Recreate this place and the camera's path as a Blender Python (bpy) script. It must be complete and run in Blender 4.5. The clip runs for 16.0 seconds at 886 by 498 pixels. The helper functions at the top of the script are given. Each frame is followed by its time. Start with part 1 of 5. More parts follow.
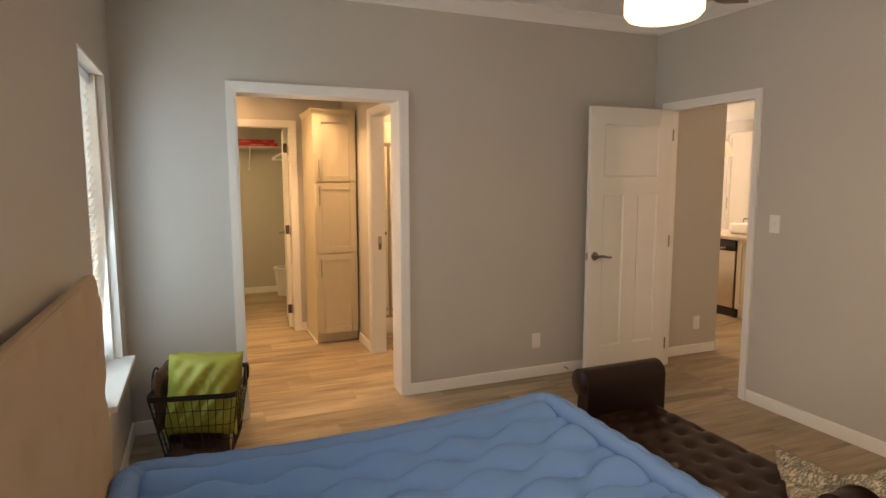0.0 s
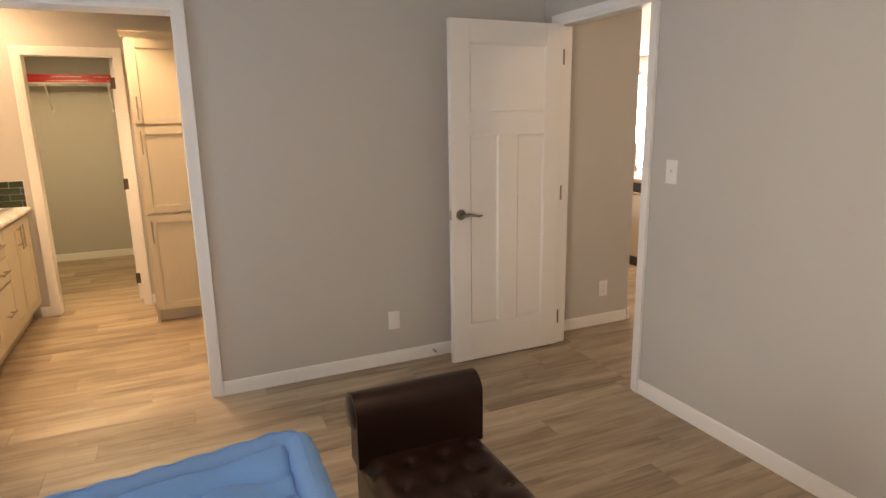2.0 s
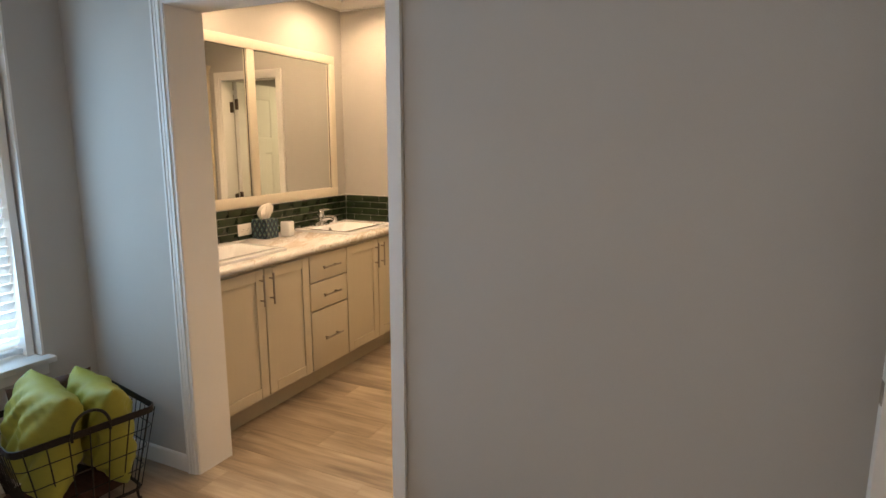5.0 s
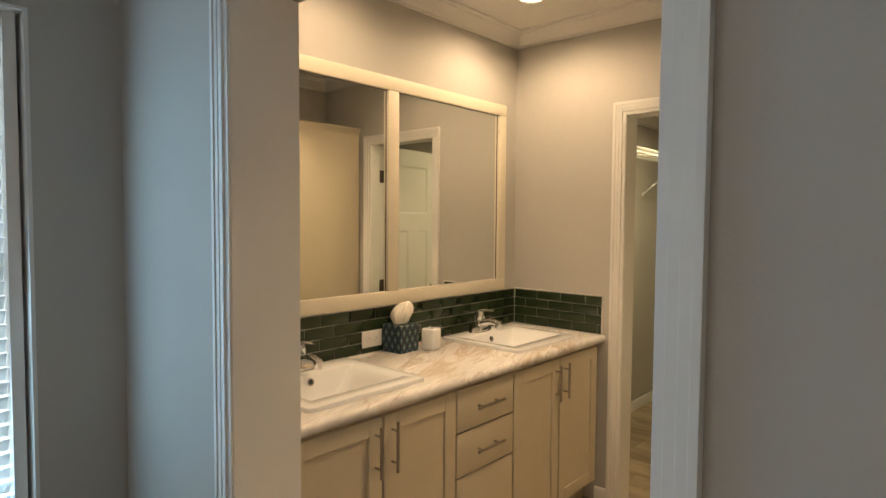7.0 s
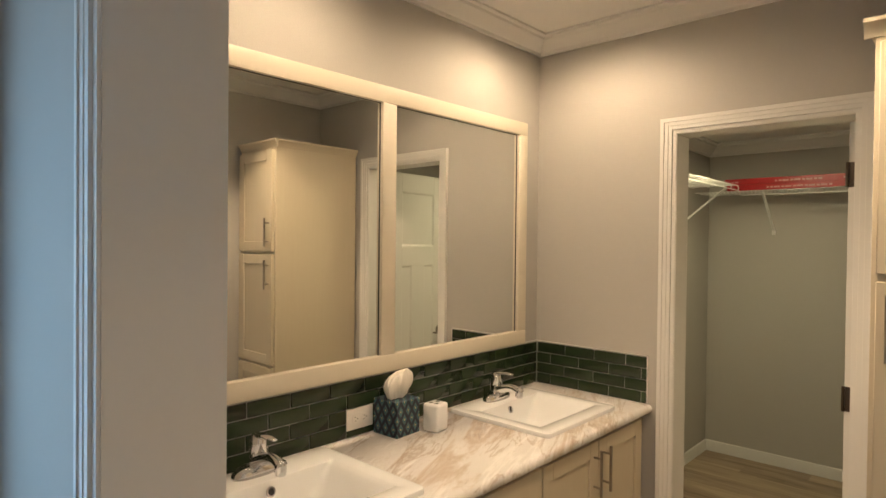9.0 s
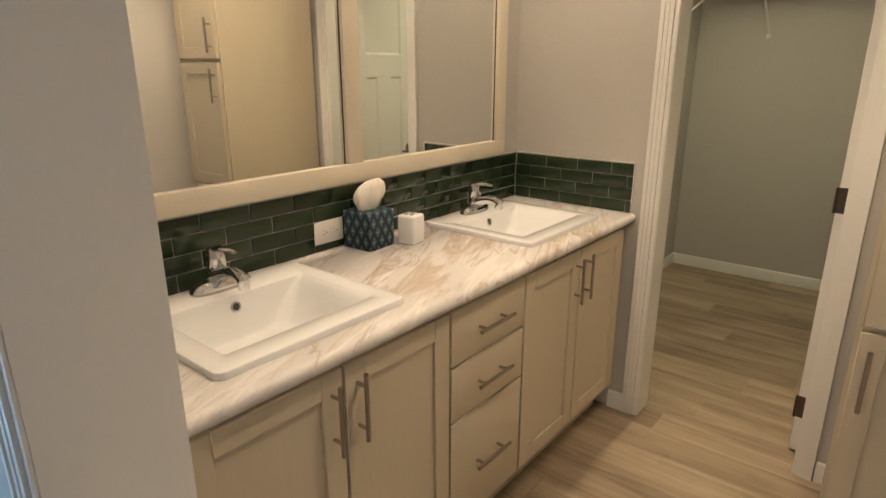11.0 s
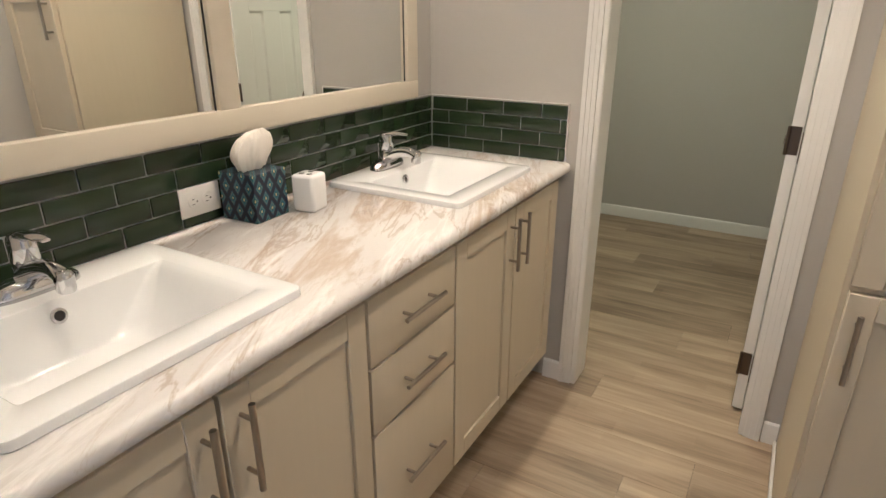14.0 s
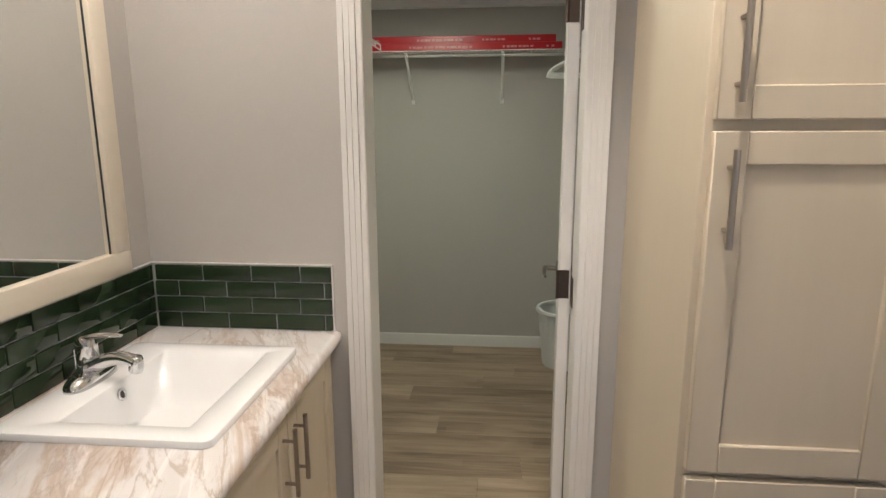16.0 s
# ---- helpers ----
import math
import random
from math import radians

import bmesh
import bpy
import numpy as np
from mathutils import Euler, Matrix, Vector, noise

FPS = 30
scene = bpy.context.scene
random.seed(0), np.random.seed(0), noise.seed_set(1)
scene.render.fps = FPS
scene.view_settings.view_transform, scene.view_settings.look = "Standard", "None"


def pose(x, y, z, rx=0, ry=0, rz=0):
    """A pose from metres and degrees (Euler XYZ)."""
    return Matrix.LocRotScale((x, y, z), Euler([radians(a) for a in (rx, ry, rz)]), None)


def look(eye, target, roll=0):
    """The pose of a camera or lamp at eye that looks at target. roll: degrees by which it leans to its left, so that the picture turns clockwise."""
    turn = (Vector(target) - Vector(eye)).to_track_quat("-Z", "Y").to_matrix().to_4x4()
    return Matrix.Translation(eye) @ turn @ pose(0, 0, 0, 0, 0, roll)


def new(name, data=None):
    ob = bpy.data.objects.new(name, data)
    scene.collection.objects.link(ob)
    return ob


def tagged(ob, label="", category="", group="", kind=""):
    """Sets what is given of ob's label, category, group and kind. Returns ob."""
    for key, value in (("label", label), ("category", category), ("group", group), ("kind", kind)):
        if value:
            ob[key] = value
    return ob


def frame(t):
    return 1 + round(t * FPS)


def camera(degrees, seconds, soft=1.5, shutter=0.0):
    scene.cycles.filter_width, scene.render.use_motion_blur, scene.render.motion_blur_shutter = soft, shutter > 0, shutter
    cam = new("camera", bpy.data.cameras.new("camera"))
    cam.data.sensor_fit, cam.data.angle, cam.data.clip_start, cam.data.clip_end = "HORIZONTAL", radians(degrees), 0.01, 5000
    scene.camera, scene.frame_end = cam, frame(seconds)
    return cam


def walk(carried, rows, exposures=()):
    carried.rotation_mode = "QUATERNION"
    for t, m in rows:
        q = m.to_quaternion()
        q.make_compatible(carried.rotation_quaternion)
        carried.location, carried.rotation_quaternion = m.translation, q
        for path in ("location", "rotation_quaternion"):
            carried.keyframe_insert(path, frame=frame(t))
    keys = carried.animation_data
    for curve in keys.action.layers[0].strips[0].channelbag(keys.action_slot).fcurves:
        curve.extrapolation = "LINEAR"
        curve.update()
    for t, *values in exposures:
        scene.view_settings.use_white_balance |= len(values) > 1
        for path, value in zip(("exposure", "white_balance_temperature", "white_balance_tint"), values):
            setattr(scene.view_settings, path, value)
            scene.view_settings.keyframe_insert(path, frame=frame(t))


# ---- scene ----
cam = camera(73.6, 16.0)
PATH = [
    (0, (0.231, 0.366, 1.517), (0.989, 2.202, 1.283), -0.1),
    (0.5, (0.423, 0.438, 1.502), (1.301, 2.21, 1.202), -0.2),
    (1, (0.728, 0.543, 1.501), (1.626, 2.296, 1.154), -0.4),
    (1.5, (1.065, 0.713, 1.471), (1.951, 2.467, 1.096), -0.5),
    (2, (1.447, 0.869, 1.498), (2.241, 2.654, 1.07), -1.0),
    (2.5, (1.864, 1.015, 1.498), (2.52, 2.852, 1.058), -1.1),
    (3, (2.193, 1.232, 1.495), (2.618, 3.147, 1.108), -1.1),
    (3.5, (2.504, 1.466, 1.476), (2.631, 3.431, 1.125), -1.0),
    (4, (2.665, 1.761, 1.479), (2.426, 3.701, 1.053), -0.8),
    (4.5, (2.647, 2.108, 1.499), (2.059, 3.977, 1.096), -0.4),
    (7, (1.788, 3.484, 1.482), (0.46, 4.976, 1.386), 0.4),
    (7.5, (1.602, 3.623, 1.531), (0.257, 5.103, 1.501), 0.4),
    (8, (1.5, 3.8, 1.56), (0.147, 5.272, 1.613), 0.5),
    (8.5, (1.451, 3.886, 1.586), (0.099, 5.357, 1.67), 0.5),
    (9, (1.414, 3.906, 1.573), (0.062, 5.38, 1.545), 0.6),
    (9.5, (1.377, 3.914, 1.545), (0.049, 5.396, 1.354), 0.5),
    (10, (1.357, 3.933, 1.515), (0.065, 5.42, 1.169), 0.4),
    (12.5, (1.096, 4.218, 1.367), (-0.006, 5.698, 0.594), -0.2),
    (13, (1.082, 4.242, 1.345), (0.018, 5.739, 0.551), -0.2),
    (13.5, (1.068, 4.268, 1.34), (0.051, 5.803, 0.559), -0.2),
    (14, (1.04, 4.316, 1.375), (0.103, 5.925, 0.645), 0.1),
    (14.5, (1.039, 4.448, 1.421), (0.219, 6.153, 0.771), 0.3),
    (15, (1.029, 4.5, 1.449), (0.389, 6.316, 0.907), 0.3),
    (15.5, (0.928, 4.544, 1.474), (0.55, 6.449, 0.997), 0.1),
    (16, (0.848, 4.672, 1.488), (0.67, 6.624, 1.089), -0.2),
]
# seconds, stops, kelvin, tint
EXPOSURES = [(0, -0.28, 11200, 24), (0.5, -0.19, 9400, 19), (1, -0.12, 9150, 19), (2, 0.11, 8700, 21), (3.2, 0.17, 7750, 19), (4.5, -0.18, 7600, 18), (7, -0.78, 7450, 10), (8.5, -0.75, 7700, 11), (9, -0.76, 6750, 10), (10, -0.76, 6650, 10), (12.5, -0.44, 5600, 9), (14, -0.38, 5350, 9), (16, -0.48, 5100, 10)]
walk(cam, [(t, look(eye, target, roll)) for t, eye, target, roll in PATH], EXPOSURES)

# ---- world and lights ----
world = bpy.data.worlds.new("sky")
scene.world = world
world.use_nodes = True
wn = world.node_tree.nodes
sky = wn.new("ShaderNodeTexSky")
sky.sky_type = "NISHITA"
sky.sun_disc = False
sky.sun_elevation, sky.sun_rotation = radians(40), radians(120)
world.node_tree.links.new(sky.outputs[0], wn["Background"].inputs[0])
wn["Background"].inputs[1].default_value = 0.12


def lamp(name, kind, place, target, power, colour, size=0.1, size_y=None, spot=None, blend=0.6):
    data = bpy.data.lights.new(name, kind)
    data.energy, data.color = power, colour
    if kind == "AREA":
        data.size = size
        if size_y:
            data.shape, data.size_y = "RECTANGLE", size_y
        else:
            data.shape = "DISK"
    elif kind == "SUN":
        data.angle = radians(size)
    else:
        data.shadow_soft_size = size
    if spot:
        data.spot_size, data.spot_blend = radians(spot), blend
    ob = new(name, data)
    ob.matrix_world = look(place, target)
    return ob


WARM = (1.0, 0.745, 0.49)
COOL = (0.30, 0.64, 1.0)
lamp("sun", "SUN", (9, 4, 8), (0, 0, 0), 2.0, (1, 0.95, 0.88), 0.5)
lamp("window_daylight", "AREA", (-0.213, 3.585, 1.31), (2, 3.585, 1.1), 15, COOL, 0.70, 1.42)
# added fill for the east wall, set in a made-up window out of view
lamp("added_window_fill", "AREA", (-0.205, 0.32, 1.31), (2, 0.32, 1.2), 33, (0.86, 0.92, 1.0), 0.70, 1.42)
lamp("fan_lamp_light", "AREA", (1.785, 2.08, 2.068), (1.785, 2.08, 0), 9.5, WARM, 0.25)
lamp("fan_lamp_light", "POINT", (1.785, 2.08, 2.15), (1.785, 2.08, 0), 6, WARM, 0.1)
for px, py, power in ((0.200, 5.885, 62), (0.200, 4.90, 46)):
    lamp("recessed_lamp_light", "SPOT", (px, py, 2.522), (px, py, 0), power, WARM, 0.045, None, 165, 0.6)
# assumed third lamp, unseen: added to brighten the bathroom floor
lamp("recessed_lamp_light", "SPOT", (1.05, 5.45, 2.518), (1.05, 5.45, 0), 105, WARM, 0.05, None, 96, 0.6)
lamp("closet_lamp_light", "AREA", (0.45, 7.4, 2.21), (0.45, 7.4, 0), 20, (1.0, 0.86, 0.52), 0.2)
lamp("shower_room_light", "POINT", (2.45, 5.72, 2.35), (2.45, 5.72, 0), 40, WARM, 0.08)
lamp("kitchen_window_light", "AREA", (9.15, 9.8, 1.4), (5.5, 5.5, 1.0), 300, (0.95, 0.97, 1), 2.6, 1.5)
# fill added out of view to lift the hall wall; no fixture here
lamp("hall_fill_light", "POINT", (4.7, 2.0, 2.4), (4.7, 2.0, 0), 26, (1, 0.84, 0.66), 0.1)
# unseen point light added to brighten the kitchen, apart from its pendant
lamp("kitchen_fill_light", "POINT", (5.3, 6.5, 2.3), (5.3, 6.5, 0), 150, (1, 0.82, 0.62), 0.1)


# ---- materials ----
def material(name, colour, rough=0.6, metal=0.0, grain=0.0, scale=40.0, bump=0.0, stretch=(1, 1, 1), vary=0.0, blotch=0.0, spec=0.5, coat=0.0, bscale=None):
    """A plain surface with fine grain, broad blotches, relief and a change from piece to piece."""
    m = bpy.data.materials.new(name)
    m.use_nodes = True
    n, k = m.node_tree.nodes, m.node_tree.links
    p = n["Principled BSDF"]
    p.inputs["Roughness"].default_value = rough
    p.inputs["Metallic"].default_value = metal
    p.inputs["Specular IOR Level"].default_value = spec
    p.inputs["Coat Weight"].default_value = coat
    geo = n.new("ShaderNodeNewGeometry")
    mp = n.new("ShaderNodeMapping")
    mp.inputs["Scale"].default_value = stretch
    k.new(geo.outputs["Position"], mp.inputs["Vector"])
    fine = n.new("ShaderNodeTexNoise")
    fine.inputs["Scale"].default_value = scale
    fine.inputs["Detail"].default_value = 5
    k.new(mp.outputs[0], fine.inputs["Vector"])
    broad = n.new("ShaderNodeTexNoise")
    broad.inputs["Scale"].default_value = 1.7
    broad.inputs["Detail"].default_value = 3
    k.new(mp.outputs[0], broad.inputs["Vector"])
    info = n.new("ShaderNodeObjectInfo")
    total = None
    for out, amount in ((fine.outputs["Fac"], grain), (broad.outputs["Fac"], blotch), (info.outputs["Random"], vary)):
        a = n.new("ShaderNodeMath")
        a.operation = "MULTIPLY_ADD"
        k.new(out, a.inputs[0])
        a.inputs[1].default_value = 2 * amount
        if total is None:
            a.inputs[2].default_value = 1 - amount - blotch - vary
        else:
            k.new(total, a.inputs[2])
        total = a.outputs[0]
    mul = n.new("ShaderNodeVectorMath")
    mul.operation = "SCALE"
    mul.inputs[0].default_value = colour
    k.new(total, mul.inputs["Scale"])
    k.new(mul.outputs[0], p.inputs["Base Color"])
    if bump:
        b = n.new("ShaderNodeBump")
        b.inputs["Strength"].default_value = min(1.0, bump)
        b.inputs["Distance"].default_value = 0.002
        src = fine
        if bscale:
            src = n.new("ShaderNodeTexNoise")
            src.inputs["Scale"].default_value = bscale
            src.inputs["Detail"].default_value = 3
            k.new(geo.outputs["Position"], src.inputs["Vector"])
        k.new(src.outputs["Fac"], b.inputs["Height"])
        k.new(b.outputs[0], p.inputs["Normal"])
    return m


def plank_material():
    """Grey-brown vinyl planks: printed strips, long grain and cathedral streaks along x, one tone per plank."""
    m = bpy.data.materials.new("vinyl plank")
    m.use_nodes = True
    n, k = m.node_tree.nodes, m.node_tree.links
    p = n["Principled BSDF"]
    geo = n.new("ShaderNodeNewGeometry")
    info = n.new("ShaderNodeObjectInfo")
    off = n.new("ShaderNodeVectorMath")
    off.operation = "MULTIPLY_ADD"
    comb = n.new("ShaderNodeCombineXYZ")
    k.new(info.outputs["Random"], comb.inputs[0])
    k.new(info.outputs["Random"], comb.inputs[2])
    k.new(comb.outputs[0], off.inputs[0])
    off.inputs[1].default_value = (37, 0, 11)
    k.new(geo.outputs["Position"], off.inputs[2])

    def streak(sx, sy, detail, rough=0.6, warp=0.0):
        mp = n.new("ShaderNodeMapping")
        mp.inputs["Scale"].default_value = (sx, sy, 1)
        k.new(off.outputs[0], mp.inputs["Vector"])
        t = n.new("ShaderNodeTexNoise")
        t.inputs["Scale"].default_value = 1
        t.inputs["Detail"].default_value = detail
        t.inputs["Roughness"].default_value = rough
        t.inputs["Distortion"].default_value = warp
        k.new(mp.outputs[0], t.inputs["Vector"])
        return t.outputs["Fac"]

    brick = n.new("ShaderNodeTexBrick")
    brick.inputs["Scale"].default_value = 1
    brick.inputs["Brick Width"].default_value = 0.42
    brick.inputs["Row Height"].default_value = 0.0605
    brick.inputs["Mortar Size"].default_value = 0
    brick.offset = 0.37
    brick.inputs["Color1"].default_value = (0, 0, 0, 1)
    brick.inputs["Color2"].default_value = (1, 1, 1, 1)
    k.new(off.outputs[0], brick.inputs["Vector"])
    total = None
    for out, amount in ((streak(1.3, 9, 3, 0.5, 0.8), 0.74), (streak(3, 55, 6), 0.34), (streak(9, 260, 4), 0.2), (brick.outputs["Color"], 0.07), (info.outputs["Random"], 0.13)):
        a = n.new("ShaderNodeMath")
        a.operation = "MULTIPLY_ADD"
        k.new(out, a.inputs[0])
        a.inputs[1].default_value = amount
        a.inputs[2].default_value = -0.235 if total is None else 0
        if total:
            k.new(total, a.inputs[2])
        total = a.outputs[0]
    ramp = n.new("ShaderNodeValToRGB")
    e = ramp.color_ramp.elements
    e[0].position, e[0].color = 0.22, (0.11, 0.08, 0.054, 1)
    e[1].position, e[1].color = 0.86, (0.56, 0.455, 0.33, 1)
    mid = ramp.color_ramp.elements.new(0.52)
    mid.color = (0.335, 0.258, 0.182, 1)
    k.new(total, ramp.inputs[0])
    k.new(ramp.outputs[0], p.inputs["Base Color"])
    p.inputs["Roughness"].default_value = 0.42
    b = n.new("ShaderNodeBump")
    b.inputs["Strength"].default_value = 0.15
    b.inputs["Distance"].default_value = 0.001
    k.new(total, b.inputs["Height"])
    k.new(b.outputs[0], p.inputs["Normal"])
    return m


def marble_material():
    """White laminate with tan and grey veins that run slantwise across the top."""
    m = bpy.data.materials.new("marble laminate")
    m.use_nodes = True
    n, k = m.node_tree.nodes, m.node_tree.links
    p = n["Principled BSDF"]
    p.inputs["Roughness"].default_value = 0.33
    geo = n.new("ShaderNodeNewGeometry")

    def field(scale, stretch, turn, detail, warp, seed):
        mp = n.new("ShaderNodeMapping")
        mp.inputs["Scale"].default_value = stretch
        mp.inputs["Rotation"].default_value = (0, 0, radians(turn))
        mp.inputs["Location"].default_value = (seed, seed * 2, 0)
        mp.vector_type = "TEXTURE"
        k.new(geo.outputs["Position"], mp.inputs["Vector"])
        t = n.new("ShaderNodeTexNoise")
        t.inputs["Scale"].default_value = scale
        t.inputs["Detail"].default_value = detail
        t.inputs["Roughness"].default_value = 0.62
        t.inputs["Distortion"].default_value = warp
        k.new(mp.outputs[0], t.inputs["Vector"])
        return t.outputs["Fac"]

    def band(out, lo, hi):
        r = n.new("ShaderNodeValToRGB")
        e = r.color_ramp.elements
        e[0].position, e[0].color = lo, (0, 0, 0, 1)
        e[1].position, e[1].color = (lo + hi) / 2, (1, 1, 1, 1)
        z = r.color_ramp.elements.new(hi)
        z.color = (0, 0, 0, 1)
        k.new(out, r.inputs[0])
        return r.outputs[0]

    def mixed(fac, amount, under, colour):
        mu = n.new("ShaderNodeMath")
        mu.operation = "MULTIPLY"
        k.new(fac, mu.inputs[0])
        mu.inputs[1].default_value = amount
        x = n.new("ShaderNodeMixRGB")
        k.new(mu.outputs[0], x.inputs[0])
        if isinstance(under, tuple):
            x.inputs[1].default_value = under
        else:
            k.new(under, x.inputs[1])
        x.inputs[2].default_value = colour
        return x.outputs[0]

    c = mixed(field(3.4, (0.6, 1.6, 1), 25, 12, 0.6, 3.1), 0.85, (0.84, 0.83, 0.825, 1), (0.46, 0.43, 0.42, 1))
    c = mixed(band(field(2.4, (0.42, 2.0, 1), 25, 12, 0.7, 1.7), 0.54, 0.68), 0.7, c, (0.45, 0.345, 0.255, 1))
    c = mixed(band(field(3.1, (0.42, 2.3, 1), 28, 12, 0.8, 8.2), 0.515, 0.560), 0.55, c, (0.33, 0.235, 0.16, 1))
    c = mixed(band(field(4.3, (0.5, 2.1, 1), 23, 12, 0.9, 2.6), 0.600, 0.640), 0.40, c, (0.31, 0.27, 0.24, 1))
    c = mixed(band(field(5.5, (0.45, 2.4, 1), 20, 12, 0.7, 6.4), 0.455, 0.475), 0.25, c, (0.40, 0.31, 0.24, 1))
    c = mixed(band(field(2.8, (0.4, 2.2, 1), 22, 6, 0.7, 5.0), 0.40, 0.49), 0.6, c, (0.88, 0.87, 0.865, 1))
    k.new(c, p.inputs["Base Color"])
    return m


def peacock_material():
    """Navy card printed with rows of teal and gold drop shapes."""
    m = bpy.data.materials.new("feather print card")
    m.use_nodes = True
    n, k = m.node_tree.nodes, m.node_tree.links
    p = n["Principled BSDF"]
    p.inputs["Roughness"].default_value = 0.45
    co = n.new("ShaderNodeTexCoord")
    sep = n.new("ShaderNodeSeparateXYZ")
    k.new(co.outputs["Object"], sep.inputs[0])

    def math_(op, a, b=None, c=None):
        q = n.new("ShaderNodeMath")
        q.operation = op
        for s, v in zip(q.inputs, (a, b, c)):
            if v is None:
                continue
            if isinstance(v, (int, float)):
                s.default_value = v
            else:
                k.new(v, s)
        return q.outputs[0]

    across = math_("ADD", sep.outputs[0], sep.outputs[1])
    u = math_("MULTIPLY", across, 1 / 0.037)
    v = math_("MULTIPLY", sep.outputs[2], 1 / 0.06)
    # two sets of diamonds, one shifted by a half both ways
    def diamond(du, dv):
        a = math_("ABSOLUTE", math_("SUBTRACT", math_("FRACT", math_("ADD", u, du)), 0.5))
        b = math_("ABSOLUTE", math_("SUBTRACT", math_("FRACT", math_("ADD", v, dv)), 0.5))
        return math_("ADD", a, b)
    d = math_("MINIMUM", diamond(0, 0), diamond(0.5, 0.5))
    ramp = n.new("ShaderNodeValToRGB")
    ramp.color_ramp.interpolation = "CONSTANT"
    e = ramp.color_ramp.elements
    e[0].position, e[0].color = 0.0, (0.62, 0.56, 0.30, 1)
    e[1].position, e[1].color = 0.075, (0.006, 0.010, 0.030, 1)
    for pos, col in ((0.115, (0.026, 0.135, 0.175, 1)), (0.24, (0.20, 0.22, 0.13, 1)), (0.275, (0.014, 0.075, 0.13, 1)), (0.345, (0.005, 0.008, 0.026, 1))):
        x = ramp.color_ramp.elements.new(pos)
        x.color = col
    k.new(d, ramp.inputs[0])
    k.new(ramp.outputs[0], p.inputs["Base Color"])
    return m


def brocade_material():
    """Shiny woven cloth of silver, gold and teal flecks."""
    m = bpy.data.materials.new("sequin brocade")
    m.use_nodes = True
    n, k = m.node_tree.nodes, m.node_tree.links
    p = n["Principled BSDF"]
    geo = n.new("ShaderNodeNewGeometry")
    mp = n.new("ShaderNodeMapping")
    mp.inputs["Scale"].default_value = (30, 105, 80)
    k.new(geo.outputs["Position"], mp.inputs["Vector"])
    t = n.new("ShaderNodeTexNoise")
    t.inputs["Scale"].default_value = 1.0
    t.inputs["Detail"].default_value = 6
    t.inputs["Distortion"].default_value = 1.2
    k.new(mp.outputs[0], t.inputs["Vector"])
    ramp = n.new("ShaderNodeValToRGB")
    e = ramp.color_ramp.elements
    e[0].position, e[0].color = 0.30, (0.13, 0.13, 0.11, 1)
    e[1].position, e[1].color = 0.60, (0.84, 0.81, 0.72, 1)
    for pos, col in ((0.45, (0.27, 0.30, 0.27, 1)), (0.52, (0.46, 0.42, 0.32, 1))):
        x = ramp.color_ramp.elements.new(pos)
        x.color = col
    k.new(t.outputs["Fac"], ramp.inputs[0])
    k.new(ramp.outputs[0], p.inputs["Base Color"])
    p.inputs["Roughness"].default_value = 0.35
    p.inputs["Metallic"].default_value = 0.35
    b = n.new("ShaderNodeBump")
    b.inputs["Strength"].default_value = 0.8
    b.inputs["Distance"].default_value = 0.004
    k.new(t.outputs["Fac"], b.inputs["Height"])
    k.new(b.outputs[0], p.inputs["Normal"])
    return m


def glow_material(name, colour, strength):
    m = bpy.data.materials.new(name)
    m.use_nodes = True
    p = m.node_tree.nodes["Principled BSDF"]
    p.inputs["Base Color"].default_value = (0.8, 0.78, 0.74, 1)
    p.inputs["Emission Color"].default_value = (*colour, 1)
    p.inputs["Emission Strength"].default_value = strength
    return m


def glass_material(name, tint=(0.9, 0.95, 0.95), rough=0.0):
    m = bpy.data.materials.new(name)
    m.use_nodes = True
    p = m.node_tree.nodes["Principled BSDF"]
    p.inputs["Base Color"].default_value = (*tint, 1)
    p.inputs["Transmission Weight"].default_value = 1
    p.inputs["Roughness"].default_value = rough
    p.inputs["IOR"].default_value = 1.45
    return m


def slat_material():
    """Thin white vinyl that lets some daylight through."""
    m = material("white blind slat", (0.80, 0.82, 0.83), 0.5, grain=0.02)
    n, k = m.node_tree.nodes, m.node_tree.links
    t = n.new("ShaderNodeBsdfTranslucent")
    t.inputs["Color"].default_value = (0.62, 0.72, 0.80, 1)
    x = n.new("ShaderNodeMixShader")
    x.inputs[0].default_value = 0.4
    k.new(n["Principled BSDF"].outputs[0], x.inputs[1])
    k.new(t.outputs[0], x.inputs[2])
    k.new(x.outputs[0], n["Material Output"].inputs["Surface"])
    return m


WALL = material("grey wall paint", (0.485, 0.47, 0.445), 0.75, grain=0.02, scale=220, bump=0.25, blotch=0.03)
TRIM = material("white trim paint", (0.76, 0.755, 0.74), 0.42, grain=0.015, scale=60, blotch=0.02, bump=0.08)
CEIL = material("white ceiling paint", (0.80, 0.79, 0.77), 0.85, grain=0.03, scale=160, bump=0.5, blotch=0.02)
DOORP = material("white door paint", (0.75, 0.74, 0.72), 0.48, grain=0.02, scale=90, bump=0.15, stretch=(1, 1, 0.08), blotch=0.02)
CREAM = material("cream cabinet paint", (0.59, 0.525, 0.405), 0.5, grain=0.03, scale=50, stretch=(1, 1, 0.1), bump=0.1, blotch=0.03)
FRAMEPAINT = material("pale cream frame paint", (0.74, 0.68, 0.565), 0.45, grain=0.03, scale=50, stretch=(1, 0.1, 1), bump=0.1, blotch=0.03)
CREAMIN = material("cabinet inside", (0.45, 0.39, 0.29), 0.6, grain=0.05)
PLANK = plank_material()
